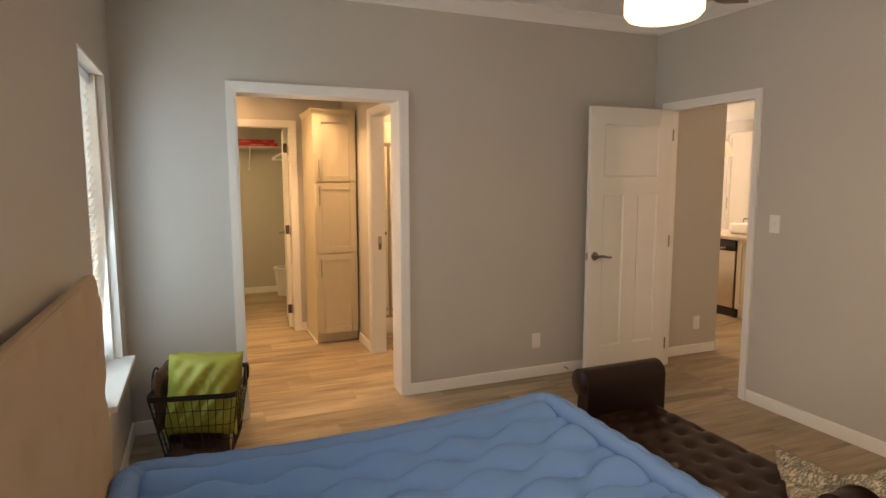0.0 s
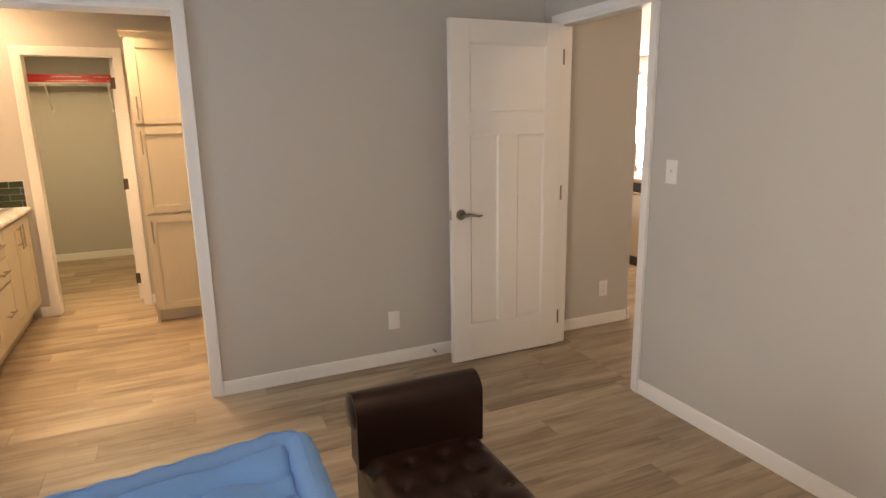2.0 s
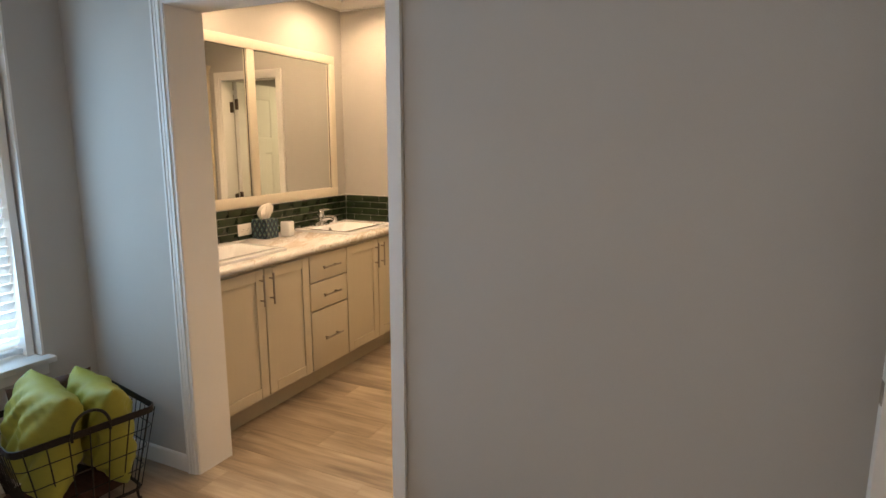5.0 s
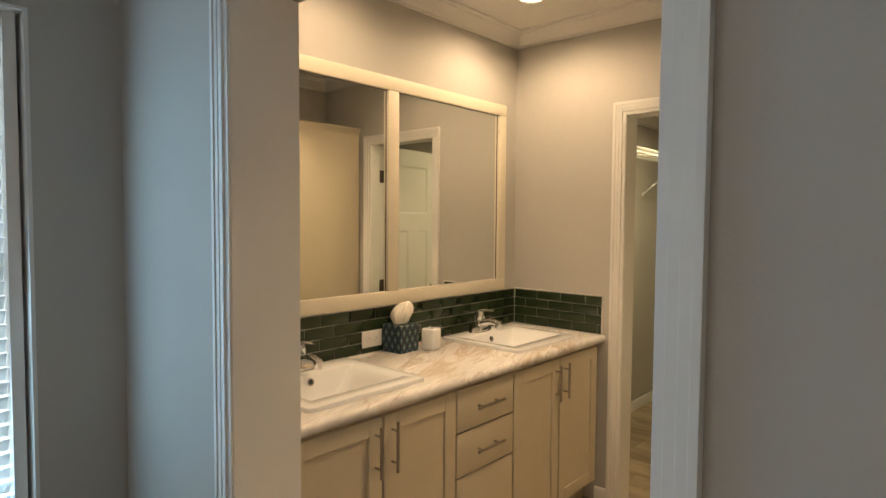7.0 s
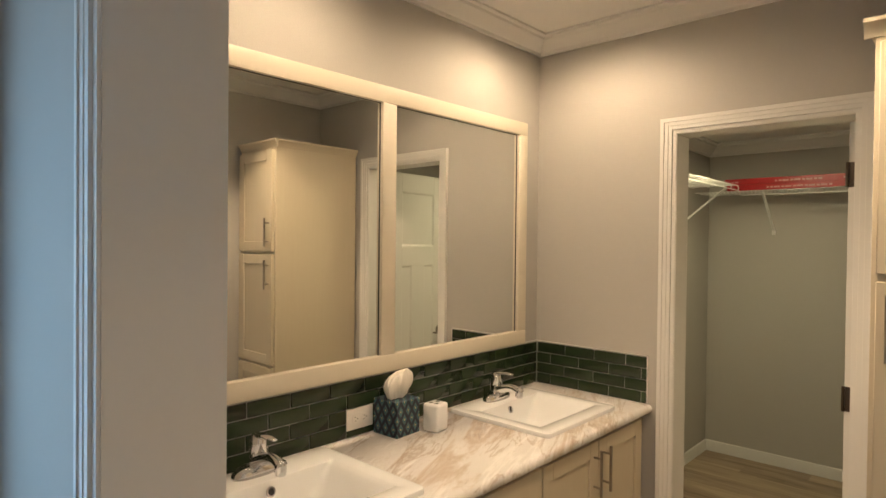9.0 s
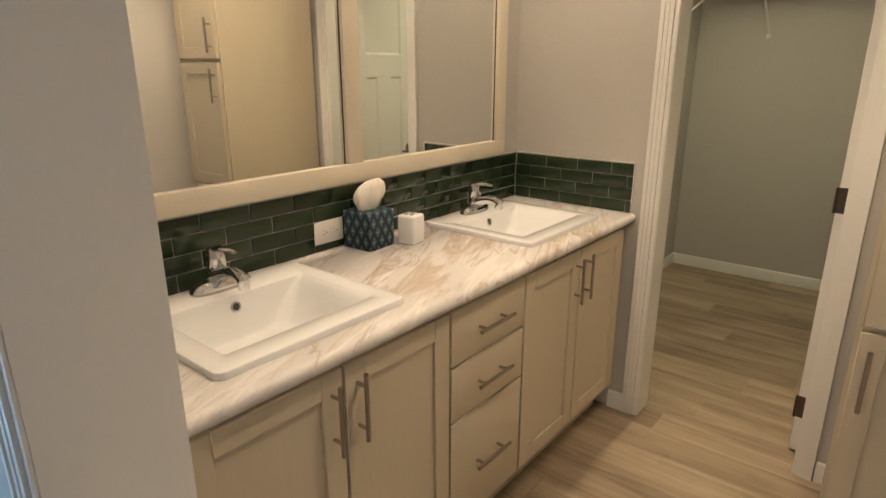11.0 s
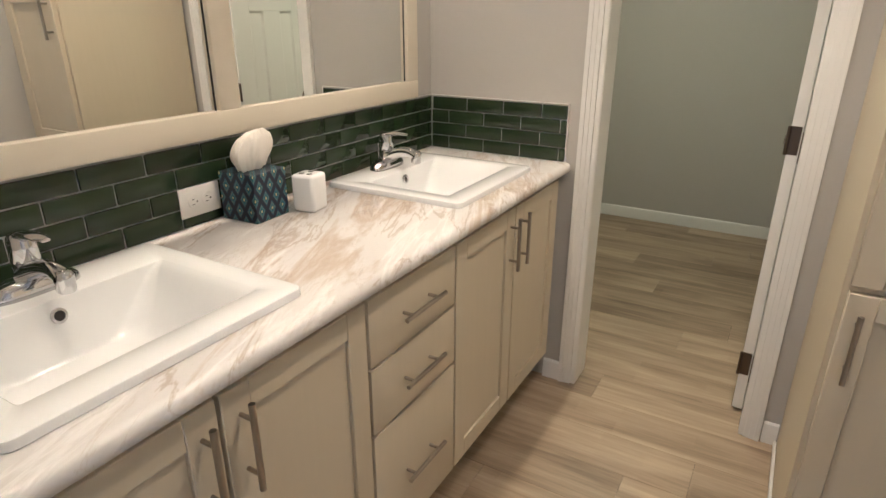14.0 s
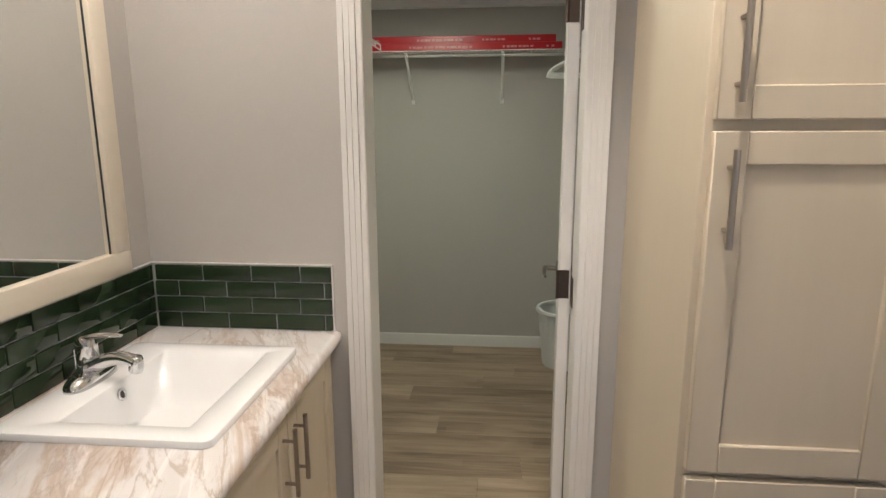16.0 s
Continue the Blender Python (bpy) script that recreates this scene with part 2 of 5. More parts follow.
SUBFLOOR = material("floor underlay", (0.07, 0.055, 0.04), 0.9, grain=0.1)
MARBLE = marble_material()
CERAMIC = material("white ceramic", (0.875, 0.89, 0.905), 0.12, spec=0.6, grain=0.005, coat=0.5)
CHROME = material("chrome", (0.72, 0.72, 0.73), 0.08, 1.0, grain=0.01)
NICKEL = material("brushed nickel", (0.40, 0.36, 0.31), 0.32, 1.0, grain=0.08, scale=180, stretch=(1, 1, 0.1))
LEVERMETAL = material("dark brushed nickel", (0.27, 0.24, 0.21), 0.3, 1.0, grain=0.08, scale=180)
BRONZE = material("dark bronze", (0.13, 0.10, 0.08), 0.4, 0.9, grain=0.1)
DARKMETAL = material("dark iron wire", (0.03, 0.024, 0.02), 0.5, 0.6, grain=0.1)
TILE = material("green glass tile", (0.0185, 0.034, 0.0155), 0.05, vary=0.16, grain=0.04, scale=30, spec=0.5)
GROUT = material("pale grout", (0.42, 0.42, 0.39), 0.8, grain=0.06, scale=200)
MIRROR = material("mirror silver", (0.86, 0.87, 0.84), 0.0, 1.0)
PLASTIC = material("white plastic", (0.76, 0.75, 0.73), 0.35, grain=0.01)
SLOT = material("dark slot", (0.03, 0.03, 0.03), 0.6)
BLUE = material("blue flocked vinyl", (0.088, 0.238, 0.53), 0.75, grain=0.05, scale=160, bump=0.25, blotch=0.05, spec=0.3)
BLUEEDGE = material("blue mattress edge", (0.098, 0.232, 0.48), 0.75, grain=0.05, scale=160, bump=0.25, blotch=0.05, spec=0.3)
LEATHER = material("dark brown leather", (0.013, 0.0050, 0.0034), 0.33, grain=0.15, scale=70, bump=0.45, bscale=240, blotch=0.12, spec=0.30)
BUTTON = material("brown leather button", (0.045, 0.026, 0.018), 0.3, grain=0.1)
WOODDARK = material("dark stained wood", (0.02, 0.012, 0.009), 0.4, grain=0.2, scale=30, stretch=(1, 1, 8))
BROCADE = brocade_material()
LINEN = material("beige upholstery linen", (0.42, 0.325, 0.23), 0.85, grain=0.06, scale=320, bump=0.5, blotch=0.05)
LIME = material("lime green fabric", (0.29, 0.29, 0.045), 0.6, grain=0.08, scale=60, bump=1.0, bscale=22, blotch=0.1)
PATTERN = material("dark patterned cloth", (0.10, 0.045, 0.032), 0.8, grain=0.5, scale=45)
BLIND = slat_material()
RED = material("red carton", (0.42, 0.012, 0.02), 0.3, grain=0.04, scale=30)
PRINT = material("pale carton print", (0.62, 0.30, 0.29), 0.4)
WIREWHITE = material("white coated wire", (0.80, 0.80, 0.78), 0.35)
BIN = material("white bin plastic", (0.70, 0.72, 0.72), 0.4, grain=0.02)
PEACOCK = peacock_material()
TISSUE = material("white tissue", (0.86, 0.82, 0.76), 0.9, grain=0.02, scale=80)
STEEL = material("brushed stainless steel", (0.50, 0.44, 0.37), 0.3, 1.0, grain=0.06, scale=60, stretch=(1, 0.1, 4))
BLACK = material("black plastic", (0.012, 0.012, 0.012), 0.35)
STONE = material("kitchen laminate top", (0.55, 0.49, 0.42), 0.35, grain=0.25, scale=60)
SHADE = glow_material("frosted lamp glass", (1.0, 0.72, 0.40), 5.0)
PENDANT = glow_material("white pendant glass", (1.0, 0.82, 0.6), 0.6)
LENS = glow_material("recessed lamp lens", (1.0, 0.80, 0.55), 14.0)
BLADE = material("taupe fan blade", (0.22, 0.17, 0.13), 0.5, grain=0.15, scale=20, stretch=(1, 8, 1))
GLASS = glass_material("window glass")
SHOWERGLASS = glass_material("shower glass", (0.95, 0.97, 0.95), 0.05)
SHOWERWALL = material("white shower panel", (0.78, 0.74, 0.66), 0.3, grain=0.02)
DAY = glow_material("bright overcast day", (0.72, 0.87, 1.0), 7.5)


# ---- mesh helpers ----
def box(bm, x0, x1, y0, y1, z0, z1, bevel=0.0, seg=2):
    m = Matrix.LocRotScale(((x0 + x1) / 2, (y0 + y1) / 2, (z0 + z1) / 2), None, (abs(x1 - x0), abs(y1 - y0), abs(z1 - z0)))
    made = bmesh.ops.create_cube(bm, size=1, matrix=m)["verts"]
    if bevel:
        edges = list({e for v in made for e in v.link_edges})
        bmesh.ops.bevel(bm, geom=edges, offset=bevel, segments=seg, profile=0.5, affect="EDGES", clamp_overlap=True)
    return bm


def turned(bm, profile, seg=24, axis=None):
    """A lathe body round z from (radius, height) pairs, at the pose axis."""
    axis = axis or Matrix()
    rings = []
    for r, z in profile:
        if r < 1e-6:
            rings.append([bm.verts.new(axis @ Vector((0, 0, z)))])
        else:
            rings.append([bm.verts.new(axis @ Vector((r * math.cos(2 * math.pi * i / seg), r * math.sin(2 * math.pi * i / seg), z))) for i in range(seg)])
    for a, b in zip(rings, rings[1:]):
        for i in range(seg):
            j = (i + 1) % seg
            if len(a) == 1 and len(b) == 1:
                continue
            if len(a) == 1:
                bm.faces.new((a[0], b[j], b[i]))
            elif len(b) == 1:
                bm.faces.new((a[i], a[j], b[0]))
            else:
                bm.faces.new((a[i], a[j], b[j], b[i]))
    return bm


def tube(bm, points, r, seg=8, closed=False):
    """A round tube of radius r (or one radius a point) along points."""
    pts = [Vector(p) for p in points]
    count = len(pts)
    rings, up = [], None
    for i, p in enumerate(pts):
        a = pts[(i - 1) % count] if closed or i > 0 else p
        b = pts[(i + 1) % count] if closed or i < count - 1 else p
        d = (b - a).normalized()
        if up is None:
            up = Vector((0, 0, 1)) if abs(d.z) < 0.9 else Vector((1, 0, 0))
        side = d.cross(up).normalized()
        up = side.cross(d).normalized()
        rad = r[i] if isinstance(r, (list, tuple)) else r
        rings.append([bm.verts.new(p + rad * (math.cos(2 * math.pi * s / seg) * side + math.sin(2 * math.pi * s / seg) * up)) for s in range(seg)])
    pairs = list(zip(rings, rings[1:])) + ([(rings[-1], rings[0])] if closed else [])
    for a, b in pairs:
        for s in range(seg):
            q = (s + 1) % seg
            bm.faces.new((a[s], a[q], b[q], b[s]))
    if not closed:
        bm.faces.new(rings[0][::-1])
        bm.faces.new(rings[-1])
    return bm


def sheet(bm, nu, nv, f):
    """A grid of points f(u, v), u and v from 0 to 1."""
    g = [[bm.verts.new(f(i / nu, j / nv)) for j in range(nv + 1)] for i in range(nu + 1)]
    for i in range(nu):
        for j in range(nv):
            bm.faces.new((g[i][j], g[i + 1][j], g[i + 1][j + 1], g[i][j + 1]))
    return g


def prism(bm, outline, along, length, origin):
    """Sweeps an outline of (a, b) pairs for a length; along: 'x' or 'y'; a is across, b is up."""
    ends = []
    for s in (0, length):
        row = []
        for a, b in outline:
            x, y, z = origin
            row.append(bm.verts.new((x + s, y + a, z + b) if along == "x" else (x + a, y + s, z + b)))
        ends.append(row)
    c = len(outline)
    for i in range(c):
        j = (i + 1) % c
        bm.faces.new((ends[0][i], ends[0][j], ends[1][j], ends[1][i]))
    bm.faces.new(ends[0][::-1])
    bm.faces.new(ends[1])
    return bm


def mesh_of(name, bm, mat, smooth=40):
    bmesh.ops.recalc_face_normals(bm, faces=bm.faces)
    me = bpy.data.meshes.new(name)
    bm.to_mesh(me)
    bm.free()
    me.materials.append(mat)
    if smooth:
        me.shade_smooth()
        me.set_sharp_from_angle(angle=radians(smooth))
    return me


def part(name, bm, mat, parent, label="", smooth=40):
    ob = new(name, mesh_of(name, bm, mat, smooth))
    if parent:
        ob.parent = parent
        ob.matrix_parent_inverse = parent.matrix_basis.inverted()
    return tagged(ob, label)


def thing(name, place, label, category, group="", kind="", turn=0):
    ob = new(name)
    ob.empty_display_size = 0.1
    ob.matrix_basis = pose(*place, 0, 0, turn)
    return tagged(ob, label, category, group, kind)


def place_part(name, bm, mat, parent, label="", smooth=40):
    """Like part(), for meshes built round the parent's own origin."""
    ob = new(name, mesh_of(name, bm, mat, smooth))
    ob.parent = parent
    return tagged(ob, label)


def structure(name, bm, mat, label, category="", smooth=40):
    return tagged(part(name, bm, mat, None, "", smooth), label, category or name.split("_")[0], kind="structure")


B = bmesh.new

# ---- large structure ----
XW, YB, YF = -0.192, 4.204, 4.393          # west wall face, bedroom far face, bathroom near face
XE, XE2 = 3.660, 3.745                    # bedroom east wall
YN, YN2 = 6.335, 6.455                     # bathroom north wall
XB, XB2 = 1.600, 1.710                      # bathroom east wall
YC = 8.60                                 # closet back wall
YS = -0.62                                # bedroom south wall
TOP = 2.9
XC, XCE = -0.147, 1.62                     # closet side wall faces
HB, HT, HC, HK = 2.732, 2.538, 2.32, 2.55   # ceilings: bedroom, bathroom, closet, kitchen

WZ0, WZ1 = -0.055, 0.695                  # opening of an added, unseen window for fill light
WY0, WY1 = 3.205, 3.955                   # bedroom window
bm = B()
box(bm, XW - 0.18, XW, YS - 0.1, WZ0, 0, TOP)
box(bm, XW - 0.18, XW, WZ1, WY0, 0, TOP)
box(bm, XW - 0.18, XW, WZ0, WZ1, 0, 0.535)
box(bm, XW - 0.18, XW, WZ0, WZ1, 2.065, TOP)
box(bm, XW - 0.18, XW, WY1, YC + 0.12, 0, TOP)
box(bm, XW - 0.18, XW, WY0, WY1, 0, 0.535)
box(bm, XW - 0.18, XW, WY0, WY1, 2.065, TOP)
box(bm, XW, XC, YN2, YC, 0, TOP)
structure("wall_west", bm, WALL, "grey painted outer wall with a window", "wall", 0)
bm = B()
box(bm, XW, 0.464, YB, YF, 0, TOP)
box(bm, 1.51, 4.44, YB, YF, 0, TOP)
box(bm, 0.464, 1.51, YB, YF, 2.05, TOP)
structure("wall_bedroom_bathroom", bm, WALL, "grey painted wall with a wide cased opening", "wall", 0)
bm = B()
box(bm, XE, XE2, YS, 3.254, 0, TOP)
box(bm, XE, XE2, 4.052, YB, 0, TOP)
box(bm, XE, XE2, 3.254, 4.052, 2.055, TOP)
structure("wall_bedroom_east", bm, WALL, "grey painted bedroom wall with a doorway", "wall", 0)
bm = B()
box(bm, XW, XE2, YS - 0.12, YS, 0, TOP)
structure("wall_bedroom_south", bm, WALL, "plain grey painted bedroom wall", "wall", 0)
bm = B()
box(bm, XB, XB2, YF, 4.47, 0, TOP)
box(bm, XB, XB2, 5.275, YN, 0, TOP)
box(bm, XB, XB2, 4.47, 5.275, 2.055, TOP)
structure("wall_bathroom_east", bm, WALL, "grey painted bathroom wall with a doorway", "wall", 0)
bm = B()
box(bm, XW, 0.466, YN, YN2, 0, TOP)
box(bm, 1.094, 3.4, YN, YN2, 0, TOP)
box(bm, 0.466, 1.094, YN, YN2, 2.031, TOP)
structure("wall_bathroom_north", bm, WALL, "grey painted wall with the closet doorway", "wall", 0)
bm = B()
box(bm, XW, XCE + 0.12, YC, YC + 0.12, 0, TOP)
structure("wall_closet_back", bm, WALL, "plain grey closet wall", "wall", 0)
bm = B()
box(bm, XCE, XCE + 0.12, YN2, YC, 0, TOP)
structure("wall_closet_east", bm, WALL, "plain grey closet side wall", "wall", 0)
bm = B()
box(bm, 3.3, 3.4, YF, YN, 0, TOP)
structure("wall_shower_room_east", bm, SHOWERWALL, "pale shower room wall", "wall", 0)
bm = B()
box(bm, 9.3, 9.42, 0.9, 9.07, 0, TOP)
box(bm, 9.3, 9.42, 10.67, 11.4, 0, TOP)
box(bm, 9.3, 9.42, 9.07, 10.67, 0, 0.5)
box(bm, 9.3, 9.42, 9.07, 10.67, 2.28, TOP)
structure("wall_kitchen_east", bm, WALL, "grey kitchen wall with a bright window", "wall", 0)
bm = B()
box(bm, 3.755, 9.3, 0.78, 0.9, 0, TOP)
box(bm, 3.4, 9.3, 11.4, 11.52, 0, TOP)
box(bm, 3.4, 3.5, YN2, 11.4, 0, TOP)
box(bm, 3.4, 3.5, YF, YN2, 0, TOP)
structure("wall_kitchen", bm, WALL, "plain grey kitchen walls", "wall", 0)

for nm, x0, x1, y0, y1, z in (("ceiling_bedroom", XW, XE2, YS - 0.1, YB, HB), ("ceiling_bathroom", XW, XB2, YF, YN, HT), ("ceiling_shower_room", XB2, 3.3, YF, YN, HT), ("ceiling_closet", XC, XCE, YN2, YC, HC)):
    bm = B()
    box(bm, x0, x1, y0, y1, z, z + 0.15)
    structure(nm, bm, CEIL, "flat white painted ceiling", "ceiling", 0)
bm = B()
box(bm, XE2, 9.3, 0.9, YB, HK, HK + 0.15)
box(bm, 4.44, 9.3, YB, YF, HK, HK + 0.15)
box(bm, 3.5, 9.3, YF, 11.4, HK, HK + 0.15)
structure("ceiling_kitchen", bm, CEIL, "flat white kitchen ceiling", "ceiling", 0)
bm = B()
box(bm, -0.6, 9.6, -0.9, 11.7, TOP + 0.03, TOP + 0.13)
structure("roof", bm, SUBFLOOR, "dark plain roof deck above the ceilings", "roof", 0)


# trim profiles
def casing(name, lines, label):
    """A cased opening: each line is (x0, x1, y0, y1, z0, z1) of a board with a stepped outer bead."""
    bm = B()
    for b in lines:
        box(bm, *b, 0.0005, 1)
    return structure(name, bm, TRIM, label, "trim")


def case_y(name, x0, x1, top, y, s, width=0.062, label="white moulded door casing", left=True, right=True):
    """Casing on a wall that faces s * y, with a fluted profile: three steps."""
    lines = []
    for lo, hi, d in ((0.002, 0.018, 0.006), (0.018, 0.034, 0.0125), (0.034, 0.050, 0.0145), (0.050, width, 0.018)):
        ya, yb = sorted((y, y + s * d))
        if left:
            lines.append((x0 - hi, x0 - lo, ya, yb, 0, top + hi))
        if right:
            lines.append((x1 + lo, x1 + hi, ya, yb, 0, top + hi))
        lines.append((x0 - lo, x1 + lo, ya, yb, top + lo, top + hi))
    return casing(name, lines, label)


def case_x(name, y0, y1, top, x, s, width=0.062, label="white moulded door casing", near=True, far=True):
    lines = []
    for lo, hi, d in ((0.002, 0.018, 0.006), (0.018, 0.034, 0.0125), (0.034, 0.050, 0.0145), (0.050, width, 0.018)):
        xa, xb = sorted((x, x + s * d))
        if near:
            lines.append((xa, xb, y0 - hi, y0 - lo, 0, top + hi))
        if far:
            lines.append((xa, xb, y1 + lo, y1 + hi, 0, top + hi))
        lines.append((xa, xb, y0 - lo, y1 + lo, top + lo, top + hi))
    return casing(name, lines, label)


def jambs(name, x0, x1, y0, y1, top, t=0.012, across="y", mat=TRIM):
    """Jamb boards that line an opening; across: the axis through the wall."""
    bm = B()
    if across == "y":
        box(bm, x0, x0 + t, y0, y1, 0, top - t)
        box(bm, x1 - t, x1, y0, y1, 0, top - t)
        box(bm, x0, x1, y0, y1, top - t, top)
    else:
        box(bm, x0, x1, y0, y0 + t, 0, top - t)
        box(bm, x0, x1, y1 - t, y1, 0, top - t)
        box(bm, x0, x1, y0, y1, top - t, top)
    return structure(name, bm, mat, "painted jamb lining of a doorway", "trim", 0)


jambs("trim_opening_jamb", 0.464, 1.51, YB - 0.002, YF + 0.002, 2.05, 0.01, "y", TRIM)
case_y("trim_opening_casing", 0.474, 1.50, 2.04, YB - 0.002, -1, 0.062)
case_y("trim_opening_casing_bathroom", 0.474, 1.50, 2.04, YF + 0.002, 1, left=False, label="white moulded casing on the bathroom side")
jambs("trim_bedroom_door_jamb", XE - 0.002, XE2 + 0.002, 3.254, 4.052, 2.055, 0.014, "x")
case_x("trim_bedroom_door_casing", 3.268, 4.038, 2.041, XE - 0.002, -1)
case_x("trim_bedroom_door_casing_hall", 3.268, 4.038, 2.041, XE2 + 0.002, 1)
jambs("trim_closet_jamb", 0.466, 1.094, YN - 0.002, YN2 + 0.002, 2.031, 0.014, "y")
case_y("trim_closet_casing", 0.480, 1.080, 2.017, YN - 0.002, -1, 0.066)
jambs("trim_shower_jamb", XB - 0.002, XB2 + 0.002, 4.47, 5.275, 2.055, 0.014, "x")
case_x("trim_shower_casing", 4.484, 5.261, 2.041, XB - 0.002, -1)

BASE = ((0, 0), (0.013, 0), (0.013, 0.062), (0.010, 0.074), (0.004, 0.08), (0, 0.08))


def base_run(name, along, s, length, origin):
    bm = B()
    prism(bm, [(s * a, b) for a, b in BASE], along, length, origin)
    return structure(name, bm, TRIM, "white moulded baseboard along the wall", "baseboard", 30)


base_run("baseboard_north_west", "x", -1, 0.405 - XW, (XW, YB - 0.001, 0))
base_run("baseboard_north", "x", -1, XE - 1.564, (1.564, YB - 0.001, 0))
base_run("baseboard_hall", "x", -1, 0.673, (XE2 + 0.005, YB - 0.001, 0))
base_run("baseboard_east", "y", -1, 3.203 - YS, (XE - 0.001, YS, 0))
base_run("baseboard_west", "y", 1, YB - YS - 0.014, (XW + 0.001, YS, 0))
base_run("baseboard_bath_north", "x", -1, 0.07, (0.345, YN - 0.001, 0))
base_run("baseboard_bath_north_east", "x", -1, 0.046, (1.151, YN - 0.001, 0))
base_run("baseboard_bath_east", "y", -1, 0.40, (XB - 0.001, 5.33, 0))
base_run("baseboard_closet_back", "x", -1, XCE - XC, (XC, YC - 0.001, 0))
base_run("baseboard_closet_west", "y", 1, YC - YN2 - 0.014, (XC + 0.001, YN2, 0))
bm = B()
box(bm, 4.441, 4.453, YB - 0.013, YF, 0, 0.08)
structure("baseboard_hall_end", bm, TRIM, "white baseboard round the hall wall's end", "baseboard")

CROWN = ((0, 0), (0.012, 0), (0.016, 0.014), (0.030, 0.022), (0.052, 0.050), (0.070, 0.062), (0.074, 0.076), (0.088, 0.080), (0.088, 0.092), (0, 0.092))


def crown_run(name, along, s, length, origin, up=1.0):
    bm = B()
    prism(bm, [(s * a, b * up) for a, b in CROWN], along, length, origin)
    return structure(name, bm, TRIM, "white crown moulding under the ceiling", "trim", 25)


for tag, x0, x1, y0, y1, z in (("bedroom", XW, XE, YS, YB, HB), ("bathroom", XW, XB, YF, YN, HT), ("closet", XC, XCE, YN2, YC, HC)):
    up = 0.82 if tag == "bathroom" else 1.0
    z -= 0.0925 * up + 0.0005
    crown_run("trim_crown_%s_north" % tag, "x", -1, x1 - x0 - 0.002, (x0 + 0.001, y1 - 0.001, z), up)
    crown_run("trim_crown_%s_west" % tag, "y", 1, y1 - y0 - 0.002, (x0 + 0.001, y0 + 0.001, z), up)
    crown_run("trim_crown_%s_east" % tag, "y", -1, y1 - y0 - 0.002, (x1 - 0.001, y0 + 0.001, z), up)
    crown_run("trim_crown_%s_south" % tag, "x", 1, x1 - x0 - 0.002, (x0 + 0.001, y0 + 0.001, z), up)

floor_bm = B()
box(floor_bm, -0.5, 9.5, -0.8, 11.6, -0.12, -0.006)
FLOOR = structure("floor", floor_bm, SUBFLOOR, "grey-brown wood-look vinyl plank floor", "floor", 0)
bm = B()
for sx in (-30, 30):
    box(bm, -60, 60, sx - 30, sx + 30, -0.6, -0.4)
structure("ground", bm, material("pale gravel ground", (0.3, 0.28, 0.25), 0.9, grain=0.3, scale=12), "pale open ground outside", "ground", 0)

# ---- bathroom ----
def shaker(bm, x, y0, y1, z0, z1, s, rail=0.058, thick=0.019, across="y"):
    """A frame-and-panel door leaf whose back lies at x (or at y, with across 'x') and whose face points to s."""
    def put(a0, a1, c0, c1, d0, d1, bev=0.002):
        lo, hi = sorted((x + s * d0, x + s * d1))
        if across == "y":
            box(bm, lo, hi, a0, a1, c0, c1, bev, 1)
        else:
            box(bm, a0, a1, lo, hi, c0, c1, bev, 1)
    put(y0, y0 + rail, z0, z1, 0, thick)
    put(y1 - rail, y1, z0, z1, 0, thick)
    put(y0 + rail, y1 - rail, z1 - rail, z1, 0, thick - 0.0004)
    put(y0 + rail, y1 - rail, z0, z0 + rail, 0, thick - 0.0004)
    put(y0 + rail - 0.004, y1 - rail + 0.004, z0 + rail - 0.004, z1 - rail + 0.004, 0.001, thick - 0.009, 0)
    return bm


def bar_pull(bm, a, b, out):
    """A round bar from a to b that stands off by the vector out on two posts."""
    a, b, out = Vector(a), Vector(b), Vector(out)
    tube(bm, (a + out, b + out), 0.0058, 10)
    for f in (0.18, 0.82):
        q = a.lerp(b, f)
        tube(bm, (q, q + out), 0.0042, 8)
    return bm


VX = 0.345
vanity = thing("vanity_cabinet", (0.0, 5.3, 0.0), "cream painted double vanity cabinet under the marble-look top", "cabinet")
bm = B()
box(bm, XW + 0.002, VX, 4.395, 4.413, 0.115, 0.853)
box(bm, XW + 0.002, VX, 6.282, 6.30, 0.115, 0.853)
box(bm, XW + 0.002, VX, 4.413, 6.282, 0.115, 0.133)
box(bm, XW + 0.002, XW + 0.012, 4.413, 6.282, 0.133, 0.853)
for y0, y1 in ((4.413, 4.435), (4.775, 4.813), (5.149, 5.186), (5.524, 5.561), (5.902, 5.938), (6.25, 6.282)):
    box(bm, VX - 0.02, VX, y0, y1, 0.133, 0.853)
for z0, z1 in ((0.823, 0.853), (0.133, 0.15)):
    box(bm, VX - 0.0204, VX - 0.0004, 4.435, 6.25, z0, z1)
part("body", bm, CREAM, vanity)
bm = B()
box(bm, XW + 0.002, 0.29, 4.395, 6.30, 0.0, 0.114)
part("toe_kick", bm, CREAMIN, vanity, "dark recessed toe kick")
DOORS = ((4.424, 4.790, -1), (4.798, 5.163, 1), (5.547, 5.916, -1), (5.924, 6.293, 1))
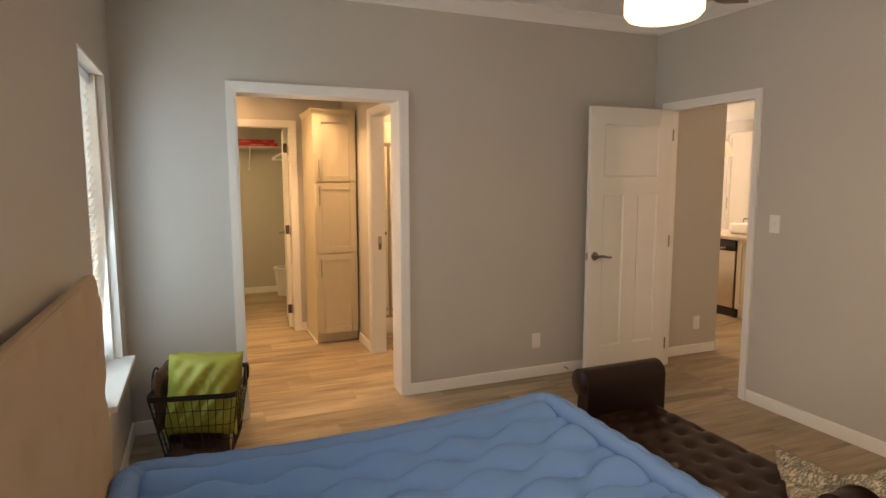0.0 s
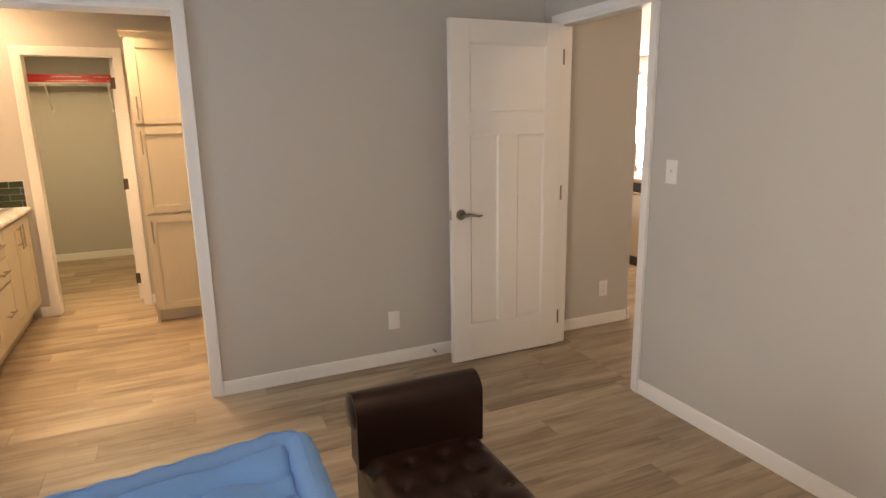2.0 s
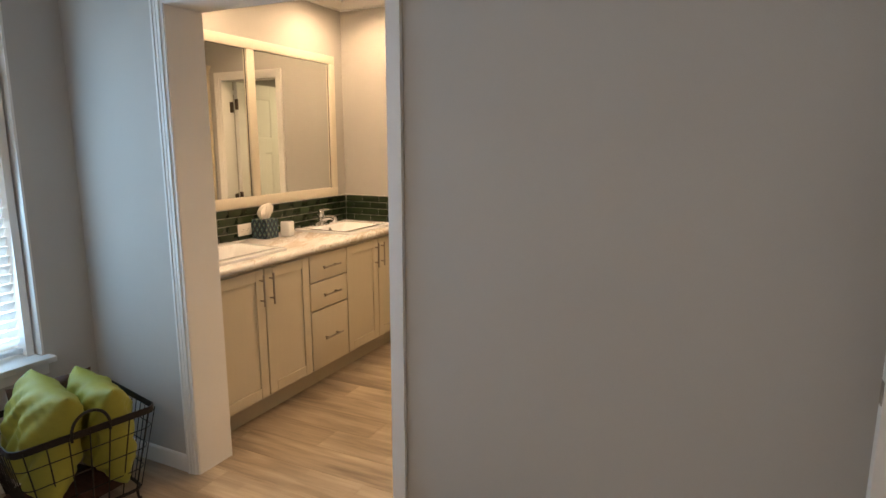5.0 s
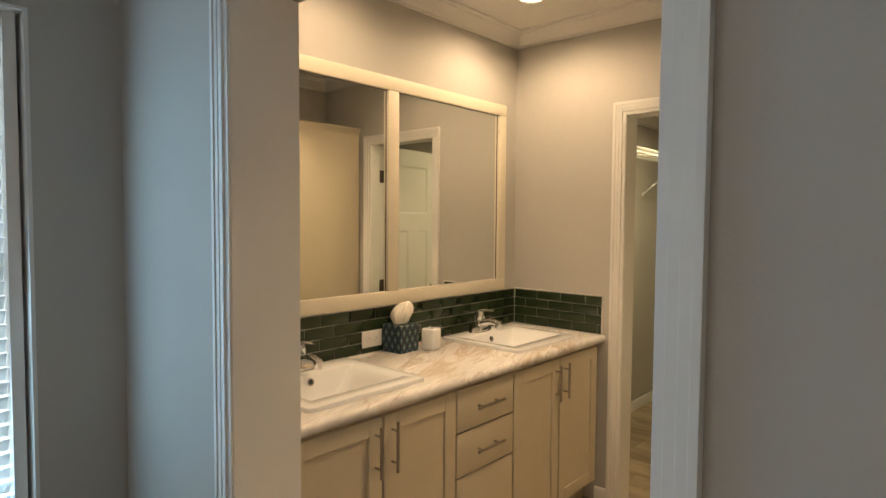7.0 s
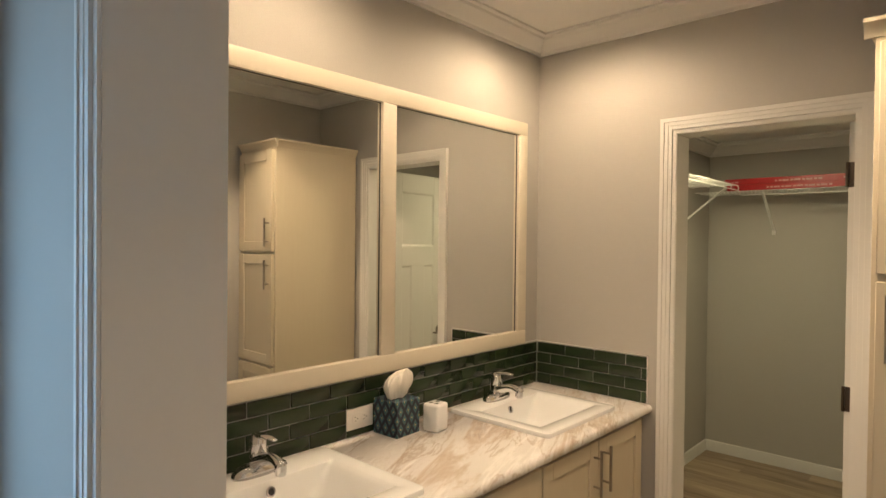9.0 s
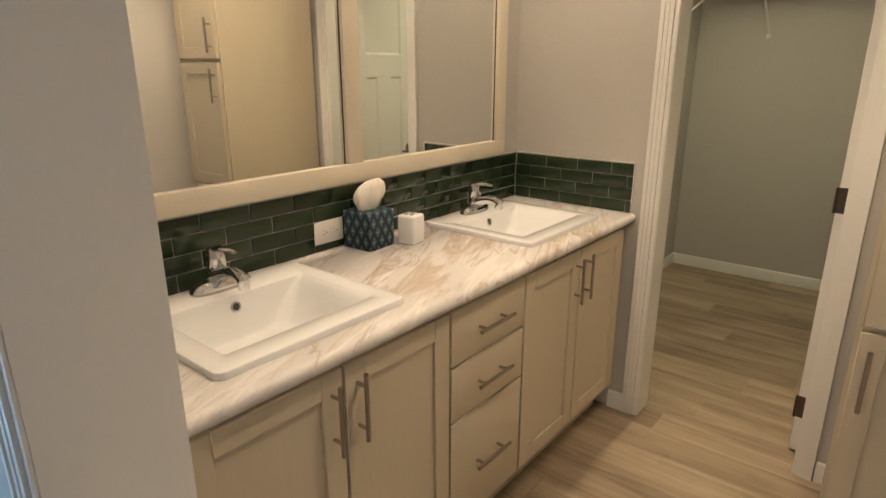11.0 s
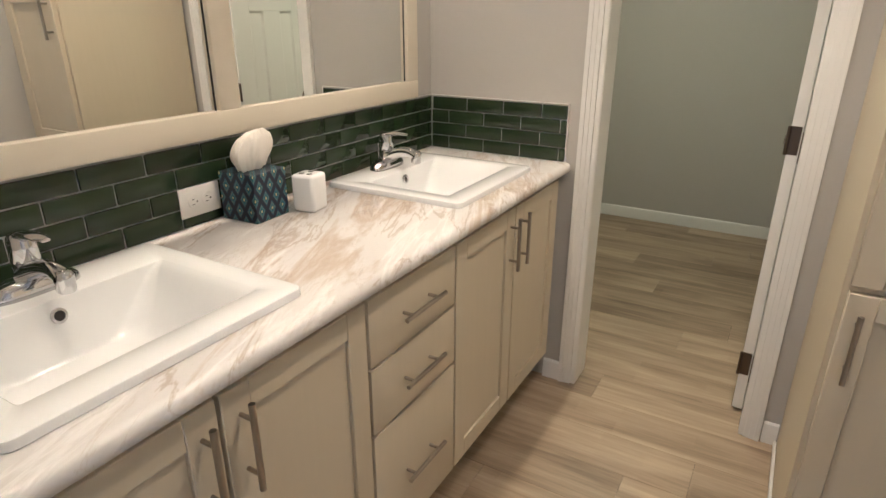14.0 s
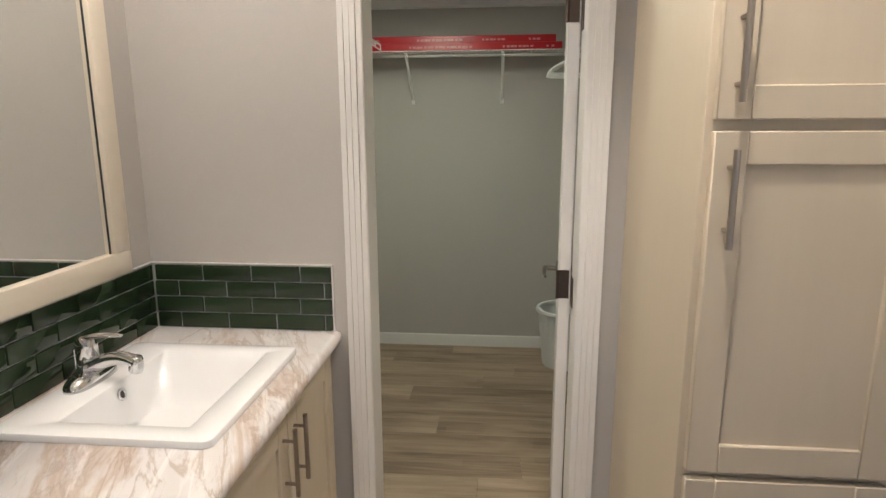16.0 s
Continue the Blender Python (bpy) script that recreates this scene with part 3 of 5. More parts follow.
for y0, y1, side in DOORS:
    bm = B()
    shaker(bm, VX + 0.001, y0, y1, 0.130, 0.837, 1)
    d = part("door", bm, CREAM, vanity)
    hy = y1 - 0.032 if side < 0 else y0 + 0.034
    bm = B()
    bar_pull(bm, (VX + 0.02, hy, 0.643), (VX + 0.02, hy, 0.813), (0.03, 0, 0))
    part("handle", bm, NICKEL, d, "brushed nickel bar pull")
for z0, z1 in ((0.674, 0.837), (0.499, 0.668), (0.130, 0.493)):
    bm = B()
    box(bm, VX + 0.001, VX + 0.020, 5.172, 5.538, z0, z1, 0.003, 2)
    d = part("drawer", bm, CREAM, vanity, "flat cream drawer front")
    zc = (z0 + z1) / 2
    bm = B()
    bar_pull(bm, (VX + 0.02, 5.268, zc), (VX + 0.02, 5.438, zc), (0.03, 0, 0))
    part("handle", bm, NICKEL, d, "brushed nickel bar pull")

SINKS = ((4.534, 5.050), (5.648, 6.156))
CT = 0.893
bm = B()
cuts = [4.395]
for y0, y1 in SINKS:
    cuts += [y0 + 0.02, y1 - 0.02]
cuts.append(6.333)
nose = [(0.29, CT - 0.039)] + [(0.371 + 0.0195 * math.cos(t), CT - 0.0195 + 0.0195 * math.sin(t)) for t in [(-90 + 15 * i) * math.pi / 180 for i in range(13)]] + [(0.29, CT)]
back = [(XW + 0.001, CT - 0.039), (-0.128, CT - 0.039), (-0.128, CT), (XW + 0.001, CT)]
middle = [(-0.128, CT - 0.039), (0.29, CT - 0.039), (0.29, CT), (-0.128, CT)]
for i, (a, b) in enumerate(zip(cuts, cuts[1:])):
    for outline in (back,) + (() if i % 2 else (middle,)):
        prism(bm, outline, "y", b - a, (0, a, 0))
bmesh.ops.remove_doubles(bm, verts=bm.verts, dist=1e-5)
counter = thing("countertop", (0.1, 5.36, CT - 0.039), "white marble-look laminate vanity top with rounded front edge", "countertop")
part("slab", bm, MARBLE, counter, "", 50)
bm = B()
prism(bm, nose, "y", cuts[-1] - cuts[0], (0, cuts[0], 0))
part("front_edge", bm, MARBLE, counter, "", 50)


def sink(y0, y1, group):
    """A rectangular drop-in basin with a flat rim, sloped bowl, overflow ring and drain."""
    xa, xb, zt = -0.146, 0.316, CT + 0.017
    yc = (y0 + y1) / 2
    s = thing("sink", (0.085, yc, CT), "white ceramic rectangular drop-in sink with overflow hole", "sink", group)
    bm = B()
    ia, ib, ja, jb = -0.030, 0.248, y0 + 0.055, y1 - 0.052

    def ease(t):
        return t * t * (3 - 2 * t)

    def loop(x0, x1, ya, yb, rad, z):
        """A rounded rectangle of points, eight a corner and sides cut in nine."""
        pts = []
        corners = ((x1 - rad, yb - rad, 0), (x0 + rad, yb - rad, 90), (x0 + rad, ya + rad, 180), (x1 - rad, ya + rad, 270))
        for k, (cx, cy, a0) in enumerate(corners):
            arc = [Vector((cx + rad * math.cos(radians(a0 + 90 * i / 7)), cy + rad * math.sin(radians(a0 + 90 * i / 7)), z)) for i in range(8)]
            nx, ny, na = corners[(k + 1) % 4]
            end = Vector((nx + rad * math.cos(radians(na)), ny + rad * math.sin(radians(na)), z))
            pts += arc + [arc[-1].lerp(end, i / 9) for i in range(1, 9)]
        return [bm.verts.new(p) for p in pts]
    loops = [loop(xa, xb, y0, y1, 0.022, CT + 0.001), loop(xa, xb, y0, y1, 0.022, zt - 0.005), loop(xa + 0.0015, xb - 0.0015, y0 + 0.0015, y1 - 0.0015, 0.021, zt - 0.0015),
             loop(xa + 0.006, xb - 0.006, y0 + 0.006, y1 - 0.006, 0.018, zt), loop(ia - 0.003, ib + 0.003, ja - 0.003, jb + 0.003, 0.010, zt - 0.0002), loop(ia, ib, ja, jb, 0.009, zt - 0.0022)]
    for i in range(1, 15):
        f = i / 14
        g = ease(f) ** 0.85
        loops.append(loop(ia + 0.030 * f ** 1.4, ib - 0.040 * f ** 1.3, ja + 0.045 * f ** 1.3, jb - 0.115 * f ** 1.05, 0.009 + 0.045 * f, zt - 0.0022 - 0.112 * g))
    loops.append(loop(ia + 0.11, ib - 0.11, ja + 0.15, jb - 0.20, 0.028, zt - 0.122))
    for a, b in zip(loops, loops[1:]):
        for q in range(len(a)):
            bm.faces.new((a[q], a[(q + 1) % len(a)], b[(q + 1) % len(a)], b[q]))
    bm.faces.new(loops[-1])
    part("basin", bm, CERAMIC, s, "", 35)
    bm = B()
    turned(bm, [(0.008, 0.0), (0.0095, 0.003), (0.0138, 0.003), (0.015, 0.0)], 20, pose(-0.021, yc - 0.01, CT - 0.014, 0, 74, 0))
    part("overflow_ring", bm, CHROME, s, "chrome overflow ring")
    bm = B()
    turned(bm, [(0.0, 0.0008), (0.0095, 0.0008)], 16, pose(-0.021, yc - 0.01, CT - 0.014, 0, 74, 0))
    part("overflow_hole", bm, SLOT, s, "dark overflow hole")
    bm = B()
    turned(bm, [(0.0, 0.004), (0.012, 0.004), (0.014, 0.001), (0.022, 0.003), (0.024, -0.002)], 24, pose(0.115, yc - 0.01, CT - 0.113))
    part("drain", bm, CHROME, s, "chrome pop-up drain")
    return s


def faucet(yc, group):
    """A chrome centreset faucet: long domed base, arched flared spout towards the bowl, flat lever on top."""
    x0, z0 = -0.096, CT + 0.0165
    f = thing("faucet", (x0, yc, z0), "chrome single-lever faucet standing on the sink rim", "faucet", group)
    bm = B()
    def plate(u, v):
        a = 2 * math.pi * v
        k = math.sqrt(max(0.0, 1 - u * u))
        c, sn = math.cos(a), math.sin(a)
        ex = math.copysign(abs(c) ** 0.75, c) * 0.031 * (0.45 + 0.55 * k)
        ey = math.copysign(abs(sn) ** 0.8, sn) * 0.080 * (0.24 + 0.76 * k)
        return Vector((x0 + ex, yc + ey, z0 + 0.032 * u ** 0.8))
    sheet(bm, 14, 32, plate)
    bmesh.ops.remove_doubles(bm, verts=bm.verts, dist=1e-5)
    part("base", bm, CHROME, f, "", 60)
    # the spout is a flattened arch that widens into the base and towards its tip
    bm = B()
    def arch(u, v):
        a = 2 * math.pi * v
        cx = x0 + 0.005 + 0.112 * u
        cz = z0 + 0.030 + 0.030 * math.sin(math.pi * min(1.0, 0.06 + 0.62 * u)) - 0.004 * u * u
        w = 0.030 - 0.017 * math.sin(math.pi * min(1, u * 0.75)) ** 0.8 + 0.002 * u
        h = 0.022 - 0.009 * u
        tilt = 0.4 * u * u
        return Vector((cx + h * math.sin(a) * math.sin(tilt), yc + w * math.cos(a), cz + h * math.sin(a) * math.cos(tilt)))
    g = sheet(bm, 18, 24, arch)
    bmesh.ops.remove_doubles(bm, verts=bm.verts, dist=1e-5)
    turned(bm, [(0.0, -0.020), (0.0145, -0.020), (0.016, -0.016), (0.0155, 0.010), (0.012, 0.018), (0.0, 0.020)], 20, pose(x0 + 0.116, yc, z0 + 0.046, 0, 8, 0))
    part("spout", bm, CHROME, f, "", 60)
    bm = B()
    turned(bm, [(0.027, 0.026), (0.0245, 0.045), (0.0225, 0.055), (0.0215, 0.0575), (0.0245, 0.061), (0.0235, 0.098), (0.019, 0.109), (0.010, 0.113), (0.0, 0.114)], 24, pose(x0 - 0.002, yc, z0))
    part("body", bm, CHROME, f, "", 50)
    bm = B()
    def flat(u, v):
        a = 2 * math.pi * v
        w = 0.016 - 0.003 * u + 0.001 * math.sin(math.pi * u) - 0.005 * max(0.0, u - 0.8) / 0.2
        return Vector((x0 - 0.014 + 0.100 * u, yc + w * math.cos(a), z0 + 0.103 + 0.010 * u + 0.005 * math.sin(math.pi * u) + 0.0066 * math.sin(a) * (1.45 - u)))
    g = sheet(bm, 14, 20, flat)
    bmesh.ops.remove_doubles(bm, verts=bm.verts, dist=1e-5)
    bmesh.ops.holes_fill(bm, edges=[e for e in bm.edges if e.is_boundary], sides=0)
    part("lever", bm, CHROME, f, "", 60)
    bm = B()
    tube(bm, ((x0 - 0.033, yc, z0 + 0.004), (x0 - 0.033, yc, z0 + 0.07)), 0.003, 8)
    turned(bm, [(0.0, 0.006), (0.005, 0.004), (0.005, -0.003), (0, -0.005)], 10, pose(x0 - 0.033, yc, z0 + 0.073))
    part("lift_rod", bm, CHROME, f)
    return f


for y0, y1 in SINKS:
    sink(y0, y1, "vanity sinks")
    faucet((y0 + y1) / 2 - 0.005, "vanity faucets")

# mirror with a cream frame and a middle rail
mirror = thing("wall_mirror", (XW, 5.33, 1.61), "wide two-pane mirror in a cream painted wooden frame", "mirror")
MY0, MY1, MZ0, MZ1 = 4.455, 6.206, 1.0985, 2.122
for nm, y0, y1, z0, z1 in (("frame_rail", MY0, MY1, MZ0, MZ0 + 0.062), ("frame_rail", MY0, MY1, MZ1 - 0.06, MZ1), ("frame_stile", MY0, MY0 + 0.065, MZ0 + 0.062, MZ1 - 0.06),
                           ("frame_stile", MY1 - 0.065, MY1, MZ0 + 0.062, MZ1 - 0.06), ("frame_stile", 5.310, 5.376, MZ0 + 0.062, MZ1 - 0.06)):
    bm = B()
    box(bm, XW + 0.001, XW + 0.026, y0, y1, z0, z1, 0.003, 2)
    part(nm, bm, FRAMEPAINT, mirror)
for y0, y1 in ((MY0 + 0.06, 5.315), (5.371, MY1 - 0.06)):
    bm = B()
    box(bm, XW + 0.002, XW + 0.010, y0, y1, MZ0 + 0.057, MZ1 - 0.055)
    pane = part("mirror_pane", bm, MIRROR, mirror, "clear silvered glass", 0)
    za, zb, ya, yb = MZ0 + 0.062, MZ1 - 0.06, y0 + 0.0055, y1 - 0.0055
    # dark strips imitate the shade line where the glass meets the frame
    for c0, c1, d0, d1 in ((ya, yb, zb - 0.002, zb), (ya, ya + 0.002, za, zb - 0.002), (yb - 0.002, yb, za, zb - 0.002)):
        bm = B()
        box(bm, XW + 0.0102, XW + 0.0125, c0, c1, d0, d1)
        part("edge_gap", bm, SLOT, pane, "dark strip standing in for shade at the glass edge", 0)


# tissue box
tb = thing("tissue_box", (-0.116, 5.340, CT), "navy and teal feather-print tissue box with a tissue sticking out", "tissue box", turn=3)
bm = B()
box(bm, -0.058, 0.058, -0.058, 0.058, 0.001, 0.124, 0.002, 1)
place_part("carton", bm, PEACOCK, tb)
bm = B()
turned(bm, [(0.0, 0.1248), (0.036, 0.1248)], 24, Matrix.Diagonal((0.7, 1.1, 1, 1)))
place_part("opening", bm, SLOT, tb, "dark oval opening")
bm = B()
def puff(u, v):
    # a pulled-up sheet: pleated foot, wide middle, folded-over top
    a = 2 * math.pi * v
    h = u
    r = 0.020 + 0.034 * math.sin(math.pi * min(1, h * 0.72 + 0.10)) - 0.012 * max(0, h - 0.85) / 0.15
    pleat = 1 + (0.16 * math.sin(5 * a + 2.5 * h) + 0.10 * math.sin(9 * a - 4 * h) + 0.05 * math.sin(17 * a)) * (1.15 - 0.75 * h)
    return Vector((0.50 * r * pleat * math.cos(a) + 0.010 * h, r * 1.08 * pleat * math.sin(a) - 0.012 * h + 0.022 * h * h, 0.119 + 0.100 * h + 0.004 * math.sin(a + 0.6) * h * h))
g = sheet(bm, 20, 96, puff)
bmesh.ops.contextual_create(bm, geom=g[-1][:-1])
bmesh.ops.remove_doubles(bm, verts=bm.verts, dist=1e-5)
place_part("tissue", bm, TISSUE, tb, "crumpled white tissue", 70)

# toothbrush holder
th = thing("toothbrush_holder", (-0.030, 5.450, CT), "white ceramic square toothbrush holder on the vanity top", "holder", turn=8)
bm = B()
box(bm, -0.034, 0.034, -0.034, 0.034, 0.001, 0.101, 0.010, 4)
place_part("cup", bm, CERAMIC, th)
for hx, hy in ((-0.012, -0.012), (0.012, -0.012), (0.0, 0.012)):
    bm = B()
    turned(bm, [(0.0, 0.1015), (0.0075, 0.1015), (0.0082, 0.1005)], 14, pose(hx, hy, 0))
    place_part("hole", bm, SLOT, th, "dark round brush hole")


def wall_plate(name, label, at, rows, kind="outlet", flat=False):
    """A cover plate on its own local z-up frame: x across, y out of the wall."""
    t = thing(name, at[:3], label, kind, turn=at[3])
    w, h = (0.1165, 0.073) if flat else (0.073, 0.1165)
    bm = B()
    box(bm, -w / 2, w / 2, 0.0005, 0.0055, -h / 2, h / 2, 0.0022, 2)
    place_part("cover_plate", bm, PLASTIC, t)
    for r in rows:
        r(t)
    return t


def receptacle(dx, dz, turn):
    def make(t):
        bm = B()
        turned(bm, [(0.0, 0.0072), (0.0155, 0.0072), (0.0168, 0.006), (0.0168, 0.004)], 22, pose(dx, 0, dz, -90, 0, 0))
        face = place_part("receptacle", bm, PLASTIC, t)
        for sx, sz, w, h in ((-0.0062, 0.003, 0.0016, 0.008), (0.0062, 0.003, 0.0016, 0.0065), (0.0, -0.008, 0.004, 0.004)):
            if turn:
                sx, sz, w, h = sz, sx, h, w
            bm = B()
            box(bm, dx + sx - w / 2, dx + sx + w / 2, 0.0074, 0.0079, dz + sz - h / 2, dz + sz + h / 2)
            slot = place_part("slot", bm, SLOT, face, "dark contact slot", 0)
    return make


def decora(t):
    bm = B()
    box(bm, -0.0165, 0.0165, 0.0045, 0.0075, -0.0335, 0.0335, 0.001, 1)
    place_part("insert", bm, PLASTIC, t)


def toggle(t):
    bm = B()
    box(bm, -0.006, 0.006, 0.005, 0.0062, -0.013, 0.013)
    place_part("toggle_slot", bm, BIN, t, "", 0)
    bm = B()
    box(bm, -0.004, 0.004, 0.005, 0.017, -0.002, 0.009, 0.001, 1)
    place_part("toggle", bm, PLASTIC, t)


wall_plate("electrical_outlet", "white horizontal outlet on the green tile backsplash", (XW + 0.012, 5.222, 0.957, -90), [receptacle(-0.0195, 0, 1), receptacle(0.0195, 0, 1)], flat=True)
wall_plate("electrical_outlet", "white wall outlet above the baseboard", (2.588, YB, 0.282, 180), [decora], kind="outlet")
wall_plate("electrical_outlet", "white outlet on the hall wall", (4.205, YB, 0.272, 180), [receptacle(0, 0.0195, 0), receptacle(0, -0.0195, 0)])
wall_plate("electrical_outlet", "white wall outlet on the bedroom side wall", (XE, 1.78, 0.30, 90), [decora])
wall_plate("light_switch", "white toggle light switch beside the bedroom door", (XE, 3.068, 1.227, 90), [toggle], "switch")

# linen cabinet
linen = thing("linen_cabinet", (1.35, 6.0, 0), "tall cream linen cabinet with three shaker doors", "cabinet")
LX0, LX1, LY = 1.200, 1.587, 5.744
bm = B()
box(bm, LX0, LX1, LY, YN - 0.014, 0.105, 2.122, 0.001, 1)
box(bm, LX0, LX0 + 0.018, LY, YN - 0.014, 0.0, 0.104)
part("body", bm, CREAM, linen)
bm = B()
box(bm, LX0 + 0.019, LX1, LY + 0.05, YN - 0.014, 0.0, 0.104)
part("toe_kick", bm, CREAM, linen)
bm = B()
box(bm, LX0 - 0.010, LX0 - 0.0005, LY + 0.002, YN - 0.016, 0.0, 0.022, 0.004, 2)
part("shoe_strip", bm, TRIM, linen, "thin white strip along the floor")
bm = B()
prof = ((0, 0), (0.004, 0), (0.007, 0.012), (0.018, 0.030), (0.024, 0.036), (0.024, 0.046), (0, 0.046))
prism(bm, [(-a, b) for a, b in prof], "x", LX1 - LX0 + 0.024, (LX0 - 0.024, LY, 2.096))
prism(bm, [(-a, b) for a, b in prof], "y", YN - 0.015 - LY, (LX0, LY, 2.096))
part("crown", bm, CREAM, linen, "cream moulded cornice")
for z0, z1, hz in ((0.100, 0.834, (0.632, 0.798)), (0.850, 1.482, (1.285, 1.452)), (1.501, 2.080, (1.528, 1.692))):
    bm = B()
    shaker(bm, LY - 0.001, LX0 + 0.012, LX1 - 0.012, z0, z1, -1, 0.056, 0.02, "x")
    d = part("door", bm, CREAM, linen)
    bm = B()
    bar_pull(bm, (LX0 + 0.040, LY - 0.021, hz[0]), (LX0 + 0.040, LY - 0.021, hz[1]), (0, -0.03, 0))
    part("handle", bm, NICKEL, d, "brushed nickel bar pull")


# recessed ceiling lamps; the third is an addition out of view, over the floor
for px, py in ((0.200, 5.885), (0.200, 4.90), (1.05, 5.45)):
    r = thing("recessed_lamp", (px, py, HT), "round white recessed ceiling lamp, lit", "lamp", "bathroom ceiling lamps")
    bm = B()
    turned(bm, [(0.052, -0.002), (0.058, -0.008), (0.072, -0.006), (0.076, -0.0005)], 28)
    place_part("trim_ring", bm, TRIM, r)
    bm = B()
    turned(bm, [(0.0, -0.004), (0.052, -0.003)], 28)
    lens = place_part("lens", bm, LENS, r, "glowing frosted lens")


def leaf(name, label, width, height, hinge, turn, knob_z=0.93, flip=1, dark=BRONZE):
    """A three-panel door leaf with lever handles and hinges. It runs along local +x from the hinge; its face points to -y."""
    t = tagged(new(name), label, "door", kind="structure")
    t.matrix_basis = pose(hinge[0], hinge[1], 0.012, 0, 0, turn)
    T, st = 0.035, 0.122
    zs = [0, 0.230, 1.392, 1.520, height - 0.122, height]
    mid = 0.127
    for nm, a0, a1, z0, z1 in (("stile", 0, st, 0, height), ("stile", width - st, width, 0, height), ("rail", st, width - st, zs[0], zs[1]), ("rail", st, width - st, zs[2], zs[3]),
                               ("rail", st, width - st, zs[4], zs[5]), ("mullion", width / 2 - mid / 2, width / 2 + mid / 2, zs[1], zs[2])):
        bm = B()
        box(bm, a0, a1, 0 if nm == "stile" else 0.0003, T if nm == "stile" else T - 0.0003, z0, z1, 0.001, 1)
        place_part(nm, bm, DOORP, t)
    for a, b, c, d in ((st, width / 2 - mid / 2, zs[1], zs[2]), (width / 2 + mid / 2, width - st, zs[1], zs[2]), (st, width - st, zs[3], zs[4])):
        # a flat recessed panel whose edges slope up to the frame on both faces
        bm = B()
        for face, deep in ((0.0012, 0.0085), (T - 0.0012, T - 0.0085)):
            rings = []
            for e, y in ((-0.001, face), (0.002, face), (0.013, deep), (0.0145, deep)):
                rings.append([bm.verts.new(q) for q in ((a + e, y, c + e), (b - e, y, c + e), (b - e, y, d - e), (a + e, y, d - e))])
            for r0, r1 in zip(rings, rings[1:]):
                for q in range(4):
                    bm.faces.new((r0[q], r0[(q + 1) % 4], r1[(q + 1) % 4], r1[q]))
            bm.faces.new(rings[-1])
        place_part("panel", bm, DOORP, t, "", 20)
    for s in (-1, 1):
        y0 = 0 if s < 0 else T
        bm = B()
        kx = width - 0.06
        turned(bm, [(0.0, 0.008), (0.024, 0.007), (0.031, 0.003), (0.032, 0.0)], 24, pose(kx, y0, knob_z, 90 if s < 0 else -90))
        tube(bm, ((kx, y0, knob_z), (kx, y0 + s * 0.045, knob_z)), 0.0105, 12)
        lever = [(kx, y0 + s * 0.047, knob_z), (kx - 0.03, y0 + s * 0.052, knob_z + 0.004), (kx - 0.065, y0 + s * 0.052, knob_z - 0.002), (kx - 0.095, y0 + s * 0.050, knob_z - 0.010), (kx - 0.118, y0 + s * 0.046, knob_z - 0.006)]
        tube(bm, lever, [0.0115, 0.010, 0.0085, 0.0075, 0.006], 12)
        place_part("door_handle", bm, LEVERMETAL, t, "dark brushed nickel lever handle")
    bm = B()
    box(bm, width - 0.001, width + 0.0015, 0.006, T - 0.006, knob_z - 0.028, knob_z + 0.028)
    place_part("latch_plate", bm, NICKEL, t, "nickel latch plate")
    for hz in (0.19, height / 2, height - 0.19):
        bm = B()
        box(bm, -0.0015, 0.0008, 0.004, T - 0.002, hz - 0.045, hz + 0.045, 0.0004, 1)
        tube(bm, ((-0.004, T + 0.003 if flip > 0 else -0.003, hz - 0.045), (-0.004, T + 0.003 if flip > 0 else -0.003, hz + 0.045)), 0.0055, 10)
        place_part("hinge", bm, dark, t, "dark nickel hinge")
    return t


leaf("door_bedroom", "white three-panel bedroom door standing open against the wall", 0.764, 2.033, (3.663, 4.037), 180.4, flip=1, dark=LEVERMETAL)
leaf("door_closet", "white three-panel closet door opened into the closet", 0.585, 2.005, (1.078, YN2 + 0.015), 84.5, flip=1)
bm = B()
box(bm, 1.0785, 1.0805, YN + 0.02, YN2 - 0.004, 0, 0.001)
for hz in (0.205, 1.00, 1.80):
    box(bm, 1.0775, 1.0798, YN2 - 0.040, YN2 + 0.002, hz - 0.045, hz + 0.045)
structure("door_closet_hinge_leaves", bm, BRONZE, "dark hinge leaves let into the jamb", "hinge")

# ---- bedroom ----
# window with blind
win = tagged(new("window_1"), "white framed window with a closed white slatted blind", "window", kind="structure")
win.matrix_basis = pose(XW, 3.585, 1.3)
bm = B()
box(bm, XW - 0.175, XW + 0.002, 3.2056, 3.216, 0.55, 2.064)
box(bm, XW - 0.175, XW + 0.002, 3.954, 3.9644, 0.55, 2.064)
box(bm, XW - 0.175, XW + 0.002, 3.216, 3.954, 2.054, 2.064)
box(bm, XW - 0.174, XW - 0.036, 3.216, 3.250, 0.551, 2.053)
box(bm, XW - 0.174, XW - 0.036, 3.912, 3.9435, 0.551, 2.053)
part("jamb", bm, TRIM, win)
bm = B()
box(bm, XW - 0.175, XW + 0.062, 3.2171, 3.9529, 0.5235, 0.549, 0.004, 2)
box(bm, XW + 0.001, XW + 0.062, 3.1664, 3.9848, 0.522, 0.5485, 0.004, 2)
box(bm, XW + 0.001, XW + 0.016, 3.194, 3.9705, 0.462, 0.521, 0.003, 1)
part("window_sill", bm, TRIM, win, "white window sill board")
bm = B()
